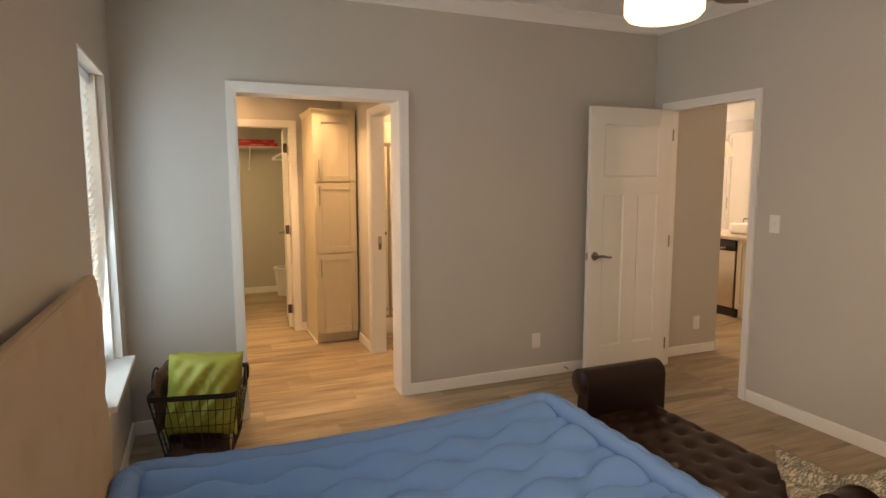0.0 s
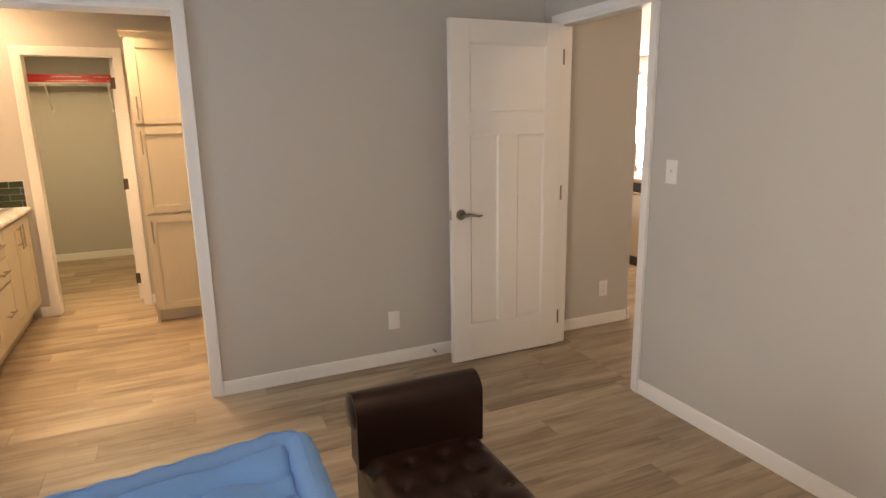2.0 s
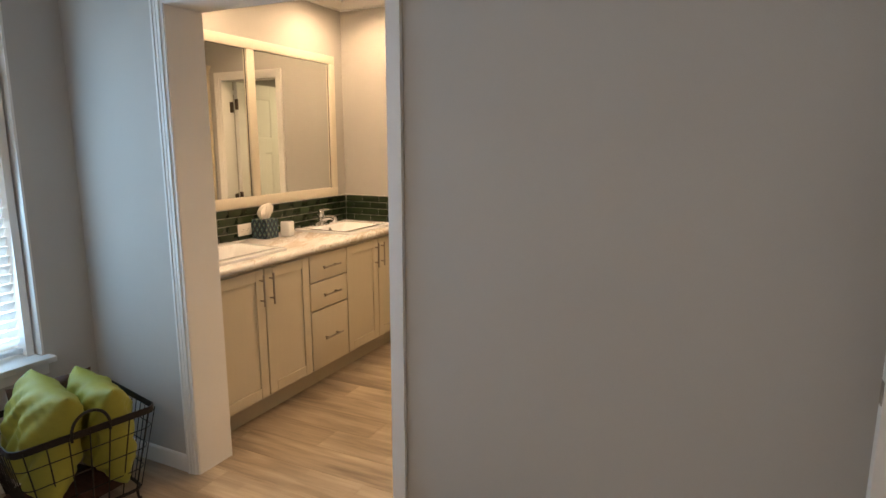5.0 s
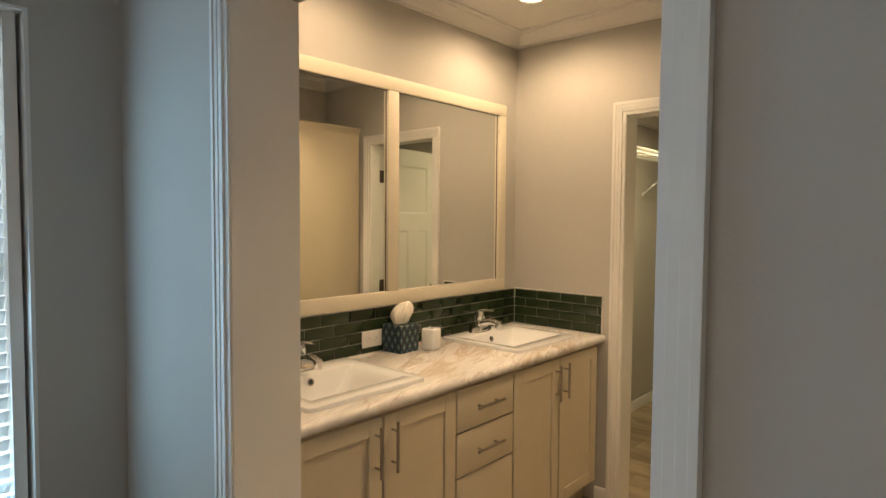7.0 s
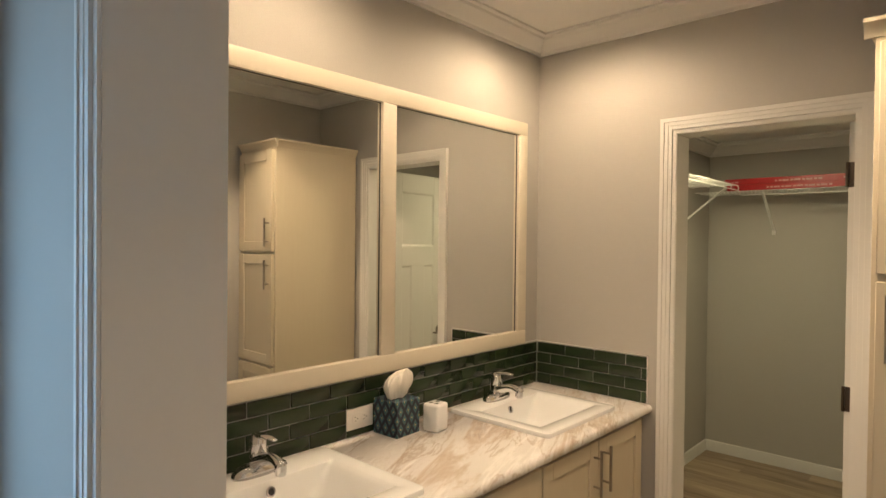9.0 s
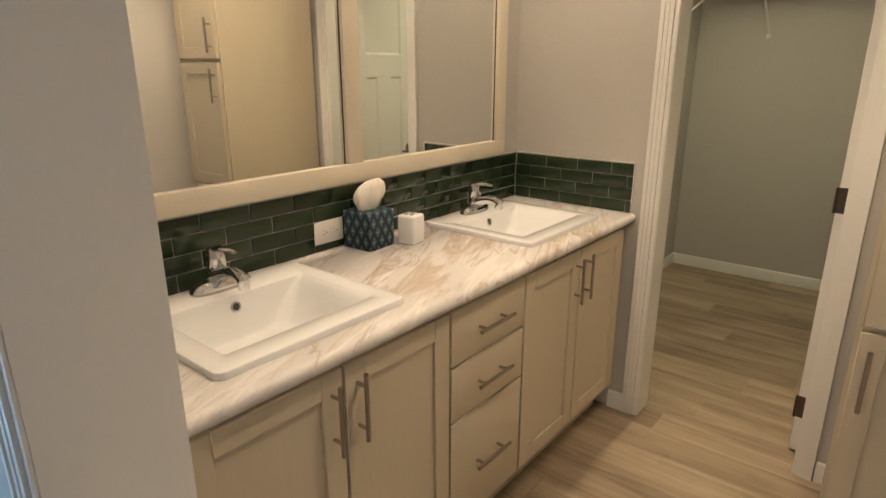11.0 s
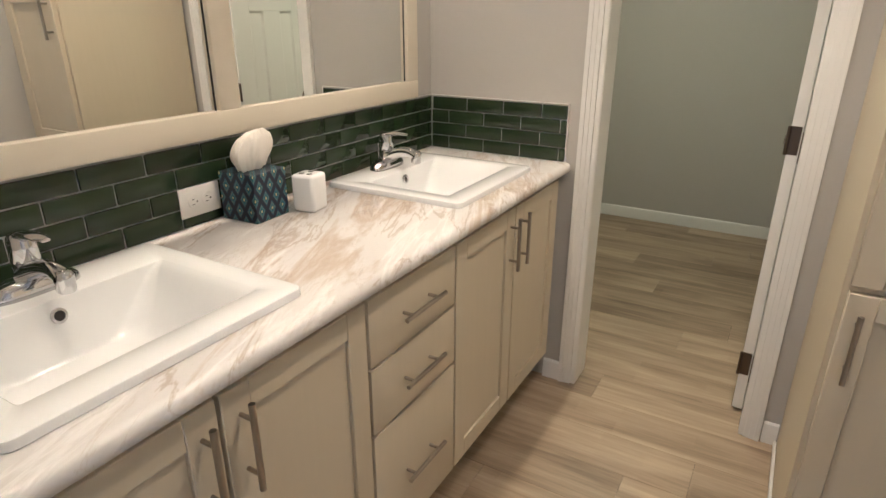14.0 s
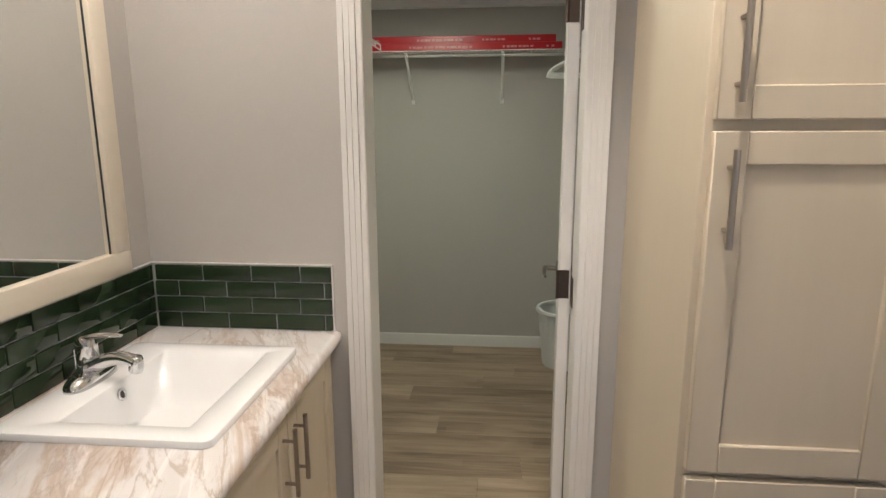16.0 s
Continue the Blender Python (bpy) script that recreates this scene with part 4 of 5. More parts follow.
for y0, y1, z0, z1 in ((3.2182, 3.2513, 0.55, 2.052), (3.9187, 3.9518, 0.55, 2.052), (3.2513, 3.9187, 0.55, 0.585), (3.2513, 3.9187, 2.02, 2.052), (3.2513, 3.9187, 1.31, 1.345)):
    box(bm, XW - 0.170, XW - 0.130, y0, y1, z0, z1, 0.002, 1)
part("window_frame", bm, PLASTIC, win)
for z0, z1 in ((0.58, 1.315), (1.34, 2.025)):
    bm = B()
    box(bm, XW - 0.153, XW - 0.148, 3.2469, 3.9231, z0, z1)
    g = part("pane", bm, GLASS, win, "", 0)
    g.visible_shadow = False
blind = thing("window_blind", (XW - 0.07, 3.585, 2.0), "white slatted blind, lowered and nearly closed", "blind")
bm = B()
box(bm, XW - 0.105, XW - 0.059, 3.2226, 3.9474, 2.002, 2.05, 0.003, 1)
part("head_rail", bm, BLIND, blind)
bm = B()
sheet(bm, 6, 1, lambda u, v: Vector((0.024 * (2 * u - 1) * math.cos(1.0), 0.326 * (2 * v - 1), 0.024 * (2 * u - 1) * math.sin(1.0) + 0.003 * (1 - (2 * u - 1) ** 2))))
bmesh.ops.solidify(bm, geom=bm.faces[:], thickness=0.0022)
SLAT = mesh_of("slat", bm, BLIND, 60)
z = 1.985
while z > 0.61:
    s = new("slat", SLAT)
    s.parent = blind
    s.matrix_parent_inverse = blind.matrix_basis.inverted()
    s.location = (XW - 0.082, 3.585, z)
    z -= 0.0415
bm = B()
box(bm, XW - 0.101, XW - 0.063, 3.227, 3.943, 0.565, 0.585, 0.003, 1)
part("bottom_rail", bm, BLIND, blind)
for y in (3.4033, 3.7667):
    bm = B()
    tube(bm, ((XW - 0.057, y, 0.58), (XW - 0.057, y, 2.01)), 0.0009, 6)
    part("ladder_cord", bm, BLIND, blind)
bm = B()
box(bm, -1.2, -1.19, -2.2, 5.8, -0.4, 3.4)
structure("backdrop_west", bm, DAY, "bright hazy daylight outside the window", "backdrop", 0)
# invented second window, never in view, that houses the east wall's fill
added_win = tagged(new("added_window"), "added white framed window, out of view beside the bed", "window", kind="structure")
added_win.matrix_basis = pose(XW, 0.32, 1.3)
bm = B()
for y0, y1, z0, z1 in ((WZ0, WZ0 + 0.04, 0.535, 2.065), (WZ1 - 0.04, WZ1, 0.535, 2.065), (WZ0 + 0.04, WZ1 - 0.04, 0.535, 0.575), (WZ0 + 0.04, WZ1 - 0.04, 2.025, 2.065), (WZ0 + 0.04, WZ1 - 0.04, 1.29, 1.325)):
    box(bm, XW - 0.170, XW - 0.130, y0, y1, z0, z1, 0.002, 1)
part("window_frame", bm, PLASTIC, added_win)
bm = B()
box(bm, XW - 0.12, XW + 0.062, WZ0 + 0.001, WZ1 - 0.001, 0.536, 0.55, 0.003, 1)
part("window_sill", bm, TRIM, added_win, "white window sill board")

# headboard
hb = thing("headboard", (-0.18, 1.95, 0), "beige upholstered tufted headboard against the wall", "headboard")
HY0, HY1, HZ = 1.12, 2.69, 1.20
bm = B()
def padded(u, v):
    y = HY0 + (HY1 - HY0) * u
    z = 0.28 + (HZ - 0.28) * v
    cr = 0.07
    dy, dz = min(y - HY0, HY1 - y), HZ - z
    e = min(1.0, min(dy, dz + 0.0) / 0.045)
    x = -0.112 + 0.022 * math.sqrt(max(0.0, 1 - (1 - e) ** 2))
    row = (z - 0.40) / 0.19
    best = 1.0
    for k in (math.floor(row), math.floor(row) + 1):
        off = 0.14 * (k % 2)
        q = (y - HY0 - 0.14 - off) / 0.28
        d = math.hypot((q - round(q)) * 0.28, (row - k) * 0.19)
        best = min(best, d)
    x -= 0.012 * math.exp(-(best / 0.035) ** 2)
    return Vector((x, y if not (dz < cr and dy < cr) else (y + (0.5 * (cr - dz) * (1 if y < 2 else -1)) * ((cr - dy) / cr)), z))
sheet(bm, 90, 50, padded)
part("front_pad", bm, LINEN, hb, "", 80)
bm = B()
box(bm, -0.146, -0.108, HY0 + 0.004, HY1 - 0.006, 0.28, HZ - 0.004, 0.015, 3)
part("core", bm, LINEN, hb)
bm = B()
tube(bm, [(-0.106, HY0 + 0.01, 0.3), (-0.106, HY0 + 0.01, HZ - 0.06), (-0.106, HY0 + 0.06, HZ - 0.008), (-0.106, HY1 - 0.06, HZ - 0.008), (-0.106, HY1 - 0.012, HZ - 0.06), (-0.106, HY1 - 0.012, 0.3)], 0.005, 8)
part("piping", bm, LINEN, hb)
for y in (1.35, 2.55):
    bm = B()
    box(bm, -0.142, -0.112, y - 0.035, y + 0.035, 0, 0.285, 0.004, 1)
    part("leg", bm, WOODDARK, hb)

# air mattress
am = thing("air_mattress", (0.8, 1.9, 0), "light blue flocked air mattress with wavy tufted top", "mattress")
AX0, AX1, AY0, AY1, AZ = -0.085, 1.765, 1.17, 2.745, 0.530
def settle(bm):
    """The half-slack mattress sags between its sides and lies a little askew."""
    for v in bm.verts:
        u = min(1.0, max(0.0, (AX1 - v.co.x) / (AX1 - AX0)))
        v.co.y -= 0.085 * u
        v.co.z -= 0.056 * math.sin(math.pi * u) ** 0.65 * v.co.z / AZ
bm = B()
box(bm, AX0 + 0.012, AX1 - 0.012, AY0 + 0.012, AY1 - 0.012, 0.01, 0.465, 0.10, 5)
for i in range(1, 16):
    bmesh.ops.bisect_plane(bm, geom=bm.verts[:] + bm.edges[:] + bm.faces[:], plane_co=(AX0 + (AX1 - AX0) * i / 16, 0, 0), plane_no=(1, 0, 0))
settle(bm)
part("body", bm, BLUEEDGE, am)
bm = B()
def crease(k, x):
    """The wavy seam number k across the top; neighbours wave against each other."""
    return AY0 + 0.16 + 0.150 * k + (0.029 if k % 2 else -0.029) * math.sin(2 * math.pi * x / 0.31) + 0.004 * math.sin(7 * x + k)
def quilt(u, v):
    x, y = AX0 + 0.075 + (AX1 - AX0 - 0.15) * u, AY0 + 0.075 + (AY1 - AY0 - 0.15) * v
    inset = min(x - AX0, AX1 - x, y - AY0, AY1 - y) - 0.075
    lines = [AY0 + 0.03] + [crease(k, x) for k in range(9)] + [AY1 - 0.03]
    z = AZ - 0.035
    for lo, hi in zip(lines, lines[1:]):
        if lo <= y <= hi:
            f = (y - lo) / (hi - lo)
            z = AZ - 0.059 + 0.038 * min(1.35, (hi - lo) / 0.15) * (4 * f * (1 - f)) ** 0.45
    t = min(1.0, max(0.0, inset / 0.040))
    return Vector((x, y, AZ - 0.085 + (z - AZ + 0.085) * (1 - (1 - t) ** 2) ** 0.5))
sheet(bm, 180, 220, quilt)
settle(bm)
part("quilted_top", bm, BLUE, am, "", 80)
bm = B()
ring, r = [], 0.14
for cx, cy, a0 in ((AX1 - r, AY1 - r, 0), (AX0 + r, AY1 - r, 90), (AX0 + r, AY0 + r, 180), (AX1 - r, AY0 + r, 270)):
    for i in range(9):
        t = radians(a0 + 11.25 * i)
        ring.append((cx + (r - 0.047) * math.cos(t), cy + (r - 0.047) * math.sin(t)))
dense = []
for (x0, y0), (x1, y1) in zip(ring, ring[1:] + ring[:1]):
    n = max(1, int(math.hypot(x1 - x0, y1 - y0) / 0.04))
    dense += [(x0 + (x1 - x0) * i / n, y0 + (y1 - y0) * i / n, AZ - 0.044) for i in range(n)]
tube(bm, dense, [0.0475 - 0.0055 * (i % 3 == 0) for i in range(len(dense))], 14, True)
settle(bm)
part("edge_roll", bm, BLUEEDGE, am, "", 80)
bm = B()
tube(bm, [(x, y, AZ + 0.002) for x, y, _ in dense], 0.0025, 6, True)
settle(bm)
part("seam", bm, BLUE, am)

am.matrix_basis = Matrix.Translation((1.76, 2.73, 0)) @ pose(0, 0, 0, 0, 0, -1.0) @ Matrix.Translation((-1.76, -2.73, 0)) @ am.matrix_basis

# leather bench
bench = thing("leather_bench", (2.16, 2.05, 0), "dark brown leather bench with tufted seat and rolled arms", "bench")
BX0, BX1, BY0, BY1 = 1.900, 2.365, 1.36, 2.735
bm = B()
def tuft(u, v):
    x, y = BX0 + 0.012 + (BX1 - BX0 - 0.024) * u, BY0 + 0.10 + (BY1 - BY0 - 0.20) * v
    inset = min(x - BX0, BX1 - x) - 0.012
    z = 0.385 - 0.035 * (1 - min(1, inset / 0.05)) ** 2
    row = (y - 1.5) / 0.115
    best = 1
    for k in (math.floor(row), math.floor(row) + 1):
        q = (x - BX0 - 0.10 - 0.06 * (k % 2)) / 0.12
        best = min(best, math.hypot((q - round(q)) * 0.12, (row - k) * 0.115))
    return Vector((x, y, z - 0.016 * math.exp(-(best / 0.022) ** 2) + 0.006 * min(1, best / 0.06)))
sheet(bm, 40, 90, tuft)
part("seat", bm, LEATHER, bench, "", 80)
bm = B()
box(bm, BX0 + 0.006, BX1 - 0.006, BY0 + 0.06, BY1 - 0.06, 0.13, 0.362, 0.02, 3)
part("seat_base", bm, LEATHER, bench)
for k in range(-1, 10):
    y = 1.5 + 0.115 * k
    if not BY0 + 0.14 < y < BY1 - 0.14:
        continue
    for i in range(4):
        x = BX0 + 0.10 + 0.06 * (k % 2) + 0.12 * i
        if x > BX1 - 0.05:
            continue
        bm = B()
        turned(bm, [(0.0, 0.006), (0.006, 0.004), (0.008, 0.0)], 10, pose(x, y, 0.371))
        part("button", bm, BUTTON, bench)
for y0, s in ((BY1 - 0.075, 1), (BY0 + 0.075, -1)):
    bm = B()
    prof = [(-0.055, 0.36), (-0.055, 0.49)] + [(0.012 + 0.068 * math.cos(t), 0.538 + 0.068 * math.sin(t)) for t in [radians(175 - 14 * i) for i in range(19)]] + [(0.035, 0.36)]
    prism(bm, [(s * a, b) for a, b in prof], "x", BX1 - BX0, (BX0, y0, 0))
    part("arm", bm, LEATHER, bench, "rolled leather arm", 40)
    for xe, o in ((BX0, -1), (BX1, 1)):
        bm = B()
        turned(bm, [(0.0, 0.010), (0.05, 0.008), (0.062, 0.0)], 20, pose(xe, y0 + s * 0.012, 0.538, 0, 90 * o, 0))
        part("arm_cap", bm, LEATHER, bench, "round leather arm end")
for x in (BX0 + 0.05, BX1 - 0.05):
    for y in (BY0 + 0.10, BY1 - 0.10):
        bm = B()
        turned(bm, [(0.0, 0.135), (0.028, 0.135), (0.028, 0.10), (0.02, 0.09), (0.026, 0.06), (0.016, 0.01), (0.015, 0.0), (0.0, 0.0)], 14, pose(x, y, 0))
        part("leg", bm, WOODDARK, bench, "turned dark wooden leg")

# brocade throw over the bench's arm and seat end
tw = thing("throw_blanket", (2.2, 1.55, 0.39), "shiny silver and gold brocade throw draped over the bench arm", "blanket")
def drape(u, v):
    x = 1.995 + (BX1 + 0.012 - 1.995) * u
    yc, zc, r = BY0 + 0.063, 0.538, 0.084 + 0.006 * math.sin(9 * u)
    edge = 1.60 + 0.39 * min(1.0, u * 1.05)
    wob = 0.010 * math.sin(17 * u + 9 * v) + 0.007 * math.sin(31 * u - 13 * v)
    if v < 0.45:
        t = v / 0.45
        y = edge + (BY0 + 0.155 - edge) * t
        lift = 0.018 + 0.030 * math.sin(math.pi * t) * (0.4 + 0.6 * u) + (0.045 * max(0.0, u - 0.72) / 0.28 * (1 - t) ** 2)
        z = 0.385 + lift + wob
        if u > 0.93:
            z -= 0.10 * ((u - 0.93) / 0.07) ** 2 * (1 - 0.6 * (1 - t))
    else:
        a = radians(-12 + 235 * (v - 0.45) / 0.55)
        y, z = yc + (r + wob * 0.6) * math.cos(a), zc + (r + wob * 0.6) * math.sin(a)
    return Vector((x if v < 0.45 else 1.995 + (2.335 - 1.995) * u + 0.05 * (0.55 - v) * (1 if v < 0.55 else 0) * u, y, z))
sheet_bm = B()
sheet(sheet_bm, 40, 60, drape)
bmesh.ops.solidify(sheet_bm, geom=sheet_bm.faces[:], thickness=-0.007)
part("cloth", sheet_bm, BROCADE, tw, "", 80)

# wire basket with lime cloth
wb = thing("wire_basket", (0.2, 3.78, 0), "dark iron wire basket holding lime green pillows", "basket")
KX0, KX1, KY0, KY1, KZ = -0.045, 0.395, 3.500, 4.020, 0.410
FX0, FX1, FY0, FY1, FZ = 0.01, 0.345, 3.57, 3.955, 0.06
def rim(x0, x1, y0, y1, z, r=0.04):
    out = []
    for cx, cy, a0 in ((x1 - r, y1 - r, 0), (x0 + r, y1 - r, 90), (x0 + r, y0 + r, 180), (x1 - r, y0 + r, 270)):
        out += [(cx + r * math.cos(radians(a0 + 18 * i)), cy + r * math.sin(radians(a0 + 18 * i)), z) for i in range(6)]
    return out
bm = B()
band = []
for dx, dz in ((0, -0.014), (0, 0.014), (0.004, 0.014), (0.004, -0.014)):
    band.append([bm.verts.new(q) for q in rim(KX0 + dx, KX1 - dx, KY0 + dx, KY1 - dx, KZ + dz)])
for a, b in zip(band, band[1:] + band[:1]):
    for q in range(len(a)):
        bm.faces.new((a[q], a[(q + 1) % len(a)], b[(q + 1) % len(a)], b[q]))
part("top_rim", bm, DARKMETAL, wb)
bm = B()
tube(bm, rim(FX0, FX1, FY0, FY1, FZ), 0.007, 8, True)
part("bottom_rim", bm, DARKMETAL, wb)
def lerp_ring(f):
    return (FX0 + (KX0 - FX0) * f, FX1 + (KX1 - FX1) * f, FY0 + (KY0 - FY0) * f, FY1 + (KY1 - FY1) * f, FZ + (KZ - FZ) * f)
for f in (0.27, 0.53, 0.78):
    bm = B()
    tube(bm, rim(*lerp_ring(f)), 0.0022, 6, True)
    part("hoop_wire", bm, DARKMETAL, wb)
for i in range(11):
    q = (i + 0.5) / 11
    for yt, yb in ((KY0, FY0), (KY1, FY1)):
        bm = B()
        tube(bm, ((FX0 + (FX1 - FX0) * q, yb, FZ), (KX0 + (KX1 - KX0) * q, yt, KZ)), 0.0022, 6)
        part("upright_wire", bm, DARKMETAL, wb)
for i in range(7):
    q = (i + 0.5) / 7
    for xt, xb in ((KX0, FX0), (KX1, FX1)):
        bm = B()
        tube(bm, ((xb, FY0 + (FY1 - FY0) * q, FZ), (xt, KY0 + (KY1 - KY0) * q, KZ)), 0.0028, 6)
        part("upright_wire", bm, DARKMETAL, wb)
for xt, s in ((KX1, 1), (KX0, -1)):
    bm = B()
    yc = (KY0 + KY1) / 2
    tube(bm, [(xt + s * 0.012, yc - 0.068, KZ - 0.015)] + [(xt + s * 0.016, yc - 0.068 * math.cos(math.pi * i / 14), KZ + 0.012 + 0.075 * math.sin(math.pi * i / 14)) for i in range(15)] + [(xt + s * 0.012, yc + 0.068, KZ - 0.015)], 0.006, 8)
    part("handle", bm, DARKMETAL, wb, "arched wire handle")
for x in (FX0 + 0.02, FX1 - 0.02):
    for y, o in ((FY0 + 0.01, -1), (FY1 - 0.01, 1)):
        bm = B()
        tube(bm, [(x, y, FZ), (x, y - o * 0.006, 0.04), (x, y - o * 0.004, 0.018), (x, y, 0.006), (x, y + o * 0.008, 0.007)], 0.0055, 8)
        part("scroll_foot", bm, DARKMETAL, wb)


def soft_pillow(name, label, at, size, seed, mat=LIME, group="lime pillows in the basket"):
    t = thing(name, at[:3], label, "pillow", group)
    bm = B()
    def f(sgn):
        def g(u, v):
            a, b = 2 * u - 1, 2 * v - 1
            pf = (max(0.0, 1 - abs(a) ** 3.2) * max(0.0, 1 - abs(b) ** 3.2)) ** 0.5
            w = 0.014 * math.sin(6 * a + seed) * math.cos(5 * b + 2 * seed) * pf + 0.008 * math.sin(13 * a - 9 * b + seed) * pf + 0.004 * math.sin(21 * a + 27 * b * b + seed) * pf
            return Vector((size[0] * a * (1 - 0.05 * (1 - b * b)), size[1] * b * (1 - 0.05 * (1 - a * a)), sgn * size[2] * pf + w))
        return g
    sheet(bm, 44, 44, f(1))
    sheet(bm, 44, 44, f(-1))
    bmesh.ops.remove_doubles(bm, verts=bm.verts, dist=1e-5)
    bmesh.ops.transform(bm, matrix=pose(*at), verts=bm.verts)
    return part("pillow_cover", bm, mat, t, "", 80)


wb.matrix_basis = Matrix.Translation((0.190, 3.775, 0)) @ pose(0, 0, 0, 0, 0, -12) @ Matrix.Translation((-0.165, -3.73, 0)) @ wb.matrix_basis
soft_pillow("pillow", "lime green satin pillow standing up out of the wire basket", (0.210, 3.70, 0.370, 80, 4, -12), (0.188, 0.215, 0.105), 1.0)
soft_pillow("pillow", "lime green rolled pillow standing at the basket's back", (0.250, 3.91, 0.335, 94, 3, -12), (0.18, 0.215, 0.090), 2.3)
soft_pillow("cushion", "dark brown cushion wedged beside the lime pillows", (0.018, 3.86, 0.345, 90, 0, 78), (0.16, 0.17, 0.034), 0.4, PATTERN, "")
pc = thing("folded_cloth", (0.17, 3.73, 0.06), "dark patterned cloth bundled in the basket's bottom", "cloth")
bm = B()
def fold(u, v):
    x, y = FX0 + 0.012 + (FX1 - FX0 - 0.024) * u, FY0 + 0.012 + (FY1 - FY0 - 0.024) * v
    return Vector((x, y, 0.07 + (0.075 + 0.022 * math.sin(9 * u + 3 * v)) * (math.sin(math.pi * u) * math.sin(math.pi * v)) ** 0.35))
sheet(bm, 24, 18, fold)
bmesh.ops.solidify(bm, geom=bm.faces[:], thickness=0.014)
part("cloth", bm, PATTERN, pc, "", 70)

# ceiling fan with lit drum lamp
FC = (1.785, 2.08)
fan = thing("ceiling_fan", (*FC, HB), "ceiling fan with taupe blades and a lit frosted glass drum lamp", "fan")
bm = B()
turned(bm, [(0.0, 0.0), (0.07, 0.0), (0.065, -0.035), (0.03, -0.06), (0.0, -0.06)], 24, pose(*FC, HB))
part("canopy", bm, BRONZE, fan)
bm = B()
tube(bm, ((*FC, HB - 0.05), (*FC, 2.38)), 0.012, 12)
part("downrod", bm, BRONZE, fan)
bm = B()
turned(bm, [(0.0, 2.40), (0.05, 2.40), (0.115, 2.37), (0.12, 2.27), (0.10, 2.235), (0.0, 2.23)], 28, pose(*FC, 0))
part("motor", bm, BRONZE, fan)
bm = B()
turned(bm, [(0.0, 2.228), (0.120, 2.228), (0.135, 2.20), (0.135, 2.10), (0.120, 2.082), (0.0, 2.076)], 36, pose(*FC, 0))
sh = part("lamp_glass", bm, SHADE, fan, "glowing frosted glass drum")
sh.visible_shadow = False
for i in range(3):
    bm = B()
    ang = 22 + 120 * i
    m = pose(*FC, 2.262, 0, 0, ang)
    def bl(u, v):
        x = 0.16 + 0.50 * u
        w = 0.055 + 0.012 * u
        if u > 0.93:
            w *= math.sqrt(max(0.0, 1 - ((u - 0.93) / 0.072) ** 2)) * 0.35 + 0.65
        y = w * (2 * v - 1)
        return m @ Vector((x, y, 0.16 * y))
    sheet(bm, 16, 4, bl)
    bmesh.ops.solidify(bm, geom=bm.faces[:], thickness=0.007)
    b = part("blade", bm, BLADE, fan, "taupe wooden blade")
    bm = B()
    tube(bm, (m @ Vector((0.09, 0, -0.02)), m @ Vector((0.20, 0, -0.008))), 0.012, 8)
    part("blade_iron", bm, BRONZE, b)

# door stop on the baseboard
ds = thing("door_stop", (2.845, YB - 0.014, 0.045), "small nickel spring door stop on the baseboard", "door stop")
bm = B()
tube(bm, ((2.845, YB - 0.014, 0.045), (2.845, YB - 0.075, 0.045)), 0.006, 10)
part("spring", bm, NICKEL, ds)
bm = B()
turned(bm, [(0.0, 0.012), (0.009, 0.010), (0.009, 0.0), (0.0, 0.0)], 12, pose(2.845, YB - 0.075, 0.045, 90))
part("tip", bm, PLASTIC, ds, "white rubber tip")

# ---- closet ----
shelf = thing("wire_shelf", (0.6, YC - 0.15, 1.87), "white wire closet shelf along the back and side walls", "shelf")
SZ, SF = 1.934, 8.295
bm = B()
for y in (YC - 0.006, YC - 0.11, YC - 0.21, SF):
    tube(bm, ((XC + 0.004, y, SZ), (XCE - 0.01, y, SZ)), 0.0032, 6)
tube(bm, ((XC + 0.31, SF - 0.004, SZ - 0.028), (XCE - 0.01, SF - 0.004, SZ - 0.028)), 0.0032, 6)
x = XC + 0.02
while x < XCE - 0.01:
    tube(bm, ((x, YC - 0.004, SZ + 0.004), (x, SF - 0.003, SZ + 0.004)), 0.0014, 5)
    x += 0.0254
for x in (0.26, 0.415, 0.57, 0.725, 0.88, 1.035, 1.19, 1.345, 1.50):
    tube(bm, ((x, SF - 0.004, SZ), (x, SF - 0.004, SZ - 0.028)), 0.0028, 6)
part("back_deck", bm, WIREWHITE, shelf, "", 60)
bm = B()
for x in (XC + 0.006, XC + 0.11, XC + 0.21, XC + 0.30):
    tube(bm, ((x, YN2 + 0.02, SZ + 0.035), (x, SF - 0.02, SZ + 0.035)), 0.0032, 6)
tube(bm, ((XC + 0.304, YN2 + 0.02, SZ + 0.004), (XC + 0.304, SF - 0.02, SZ + 0.004)), 0.0032, 6)
y = YN2 + 0.03
while y < SF - 0.02:
    tube(bm, ((XC + 0.004, y, SZ + 0.040), (XC + 0.303, y, SZ + 0.040)), 0.0014, 5)
    y += 0.0254
y = YN2 + 0.1
while y < SF:
    tube(bm, ((XC + 0.304, y, SZ + 0.035), (XC + 0.304, y, SZ + 0.004)), 0.0028, 6)
    y += 0.155
part("side_deck", bm, WIREWHITE, shelf, "", 60)
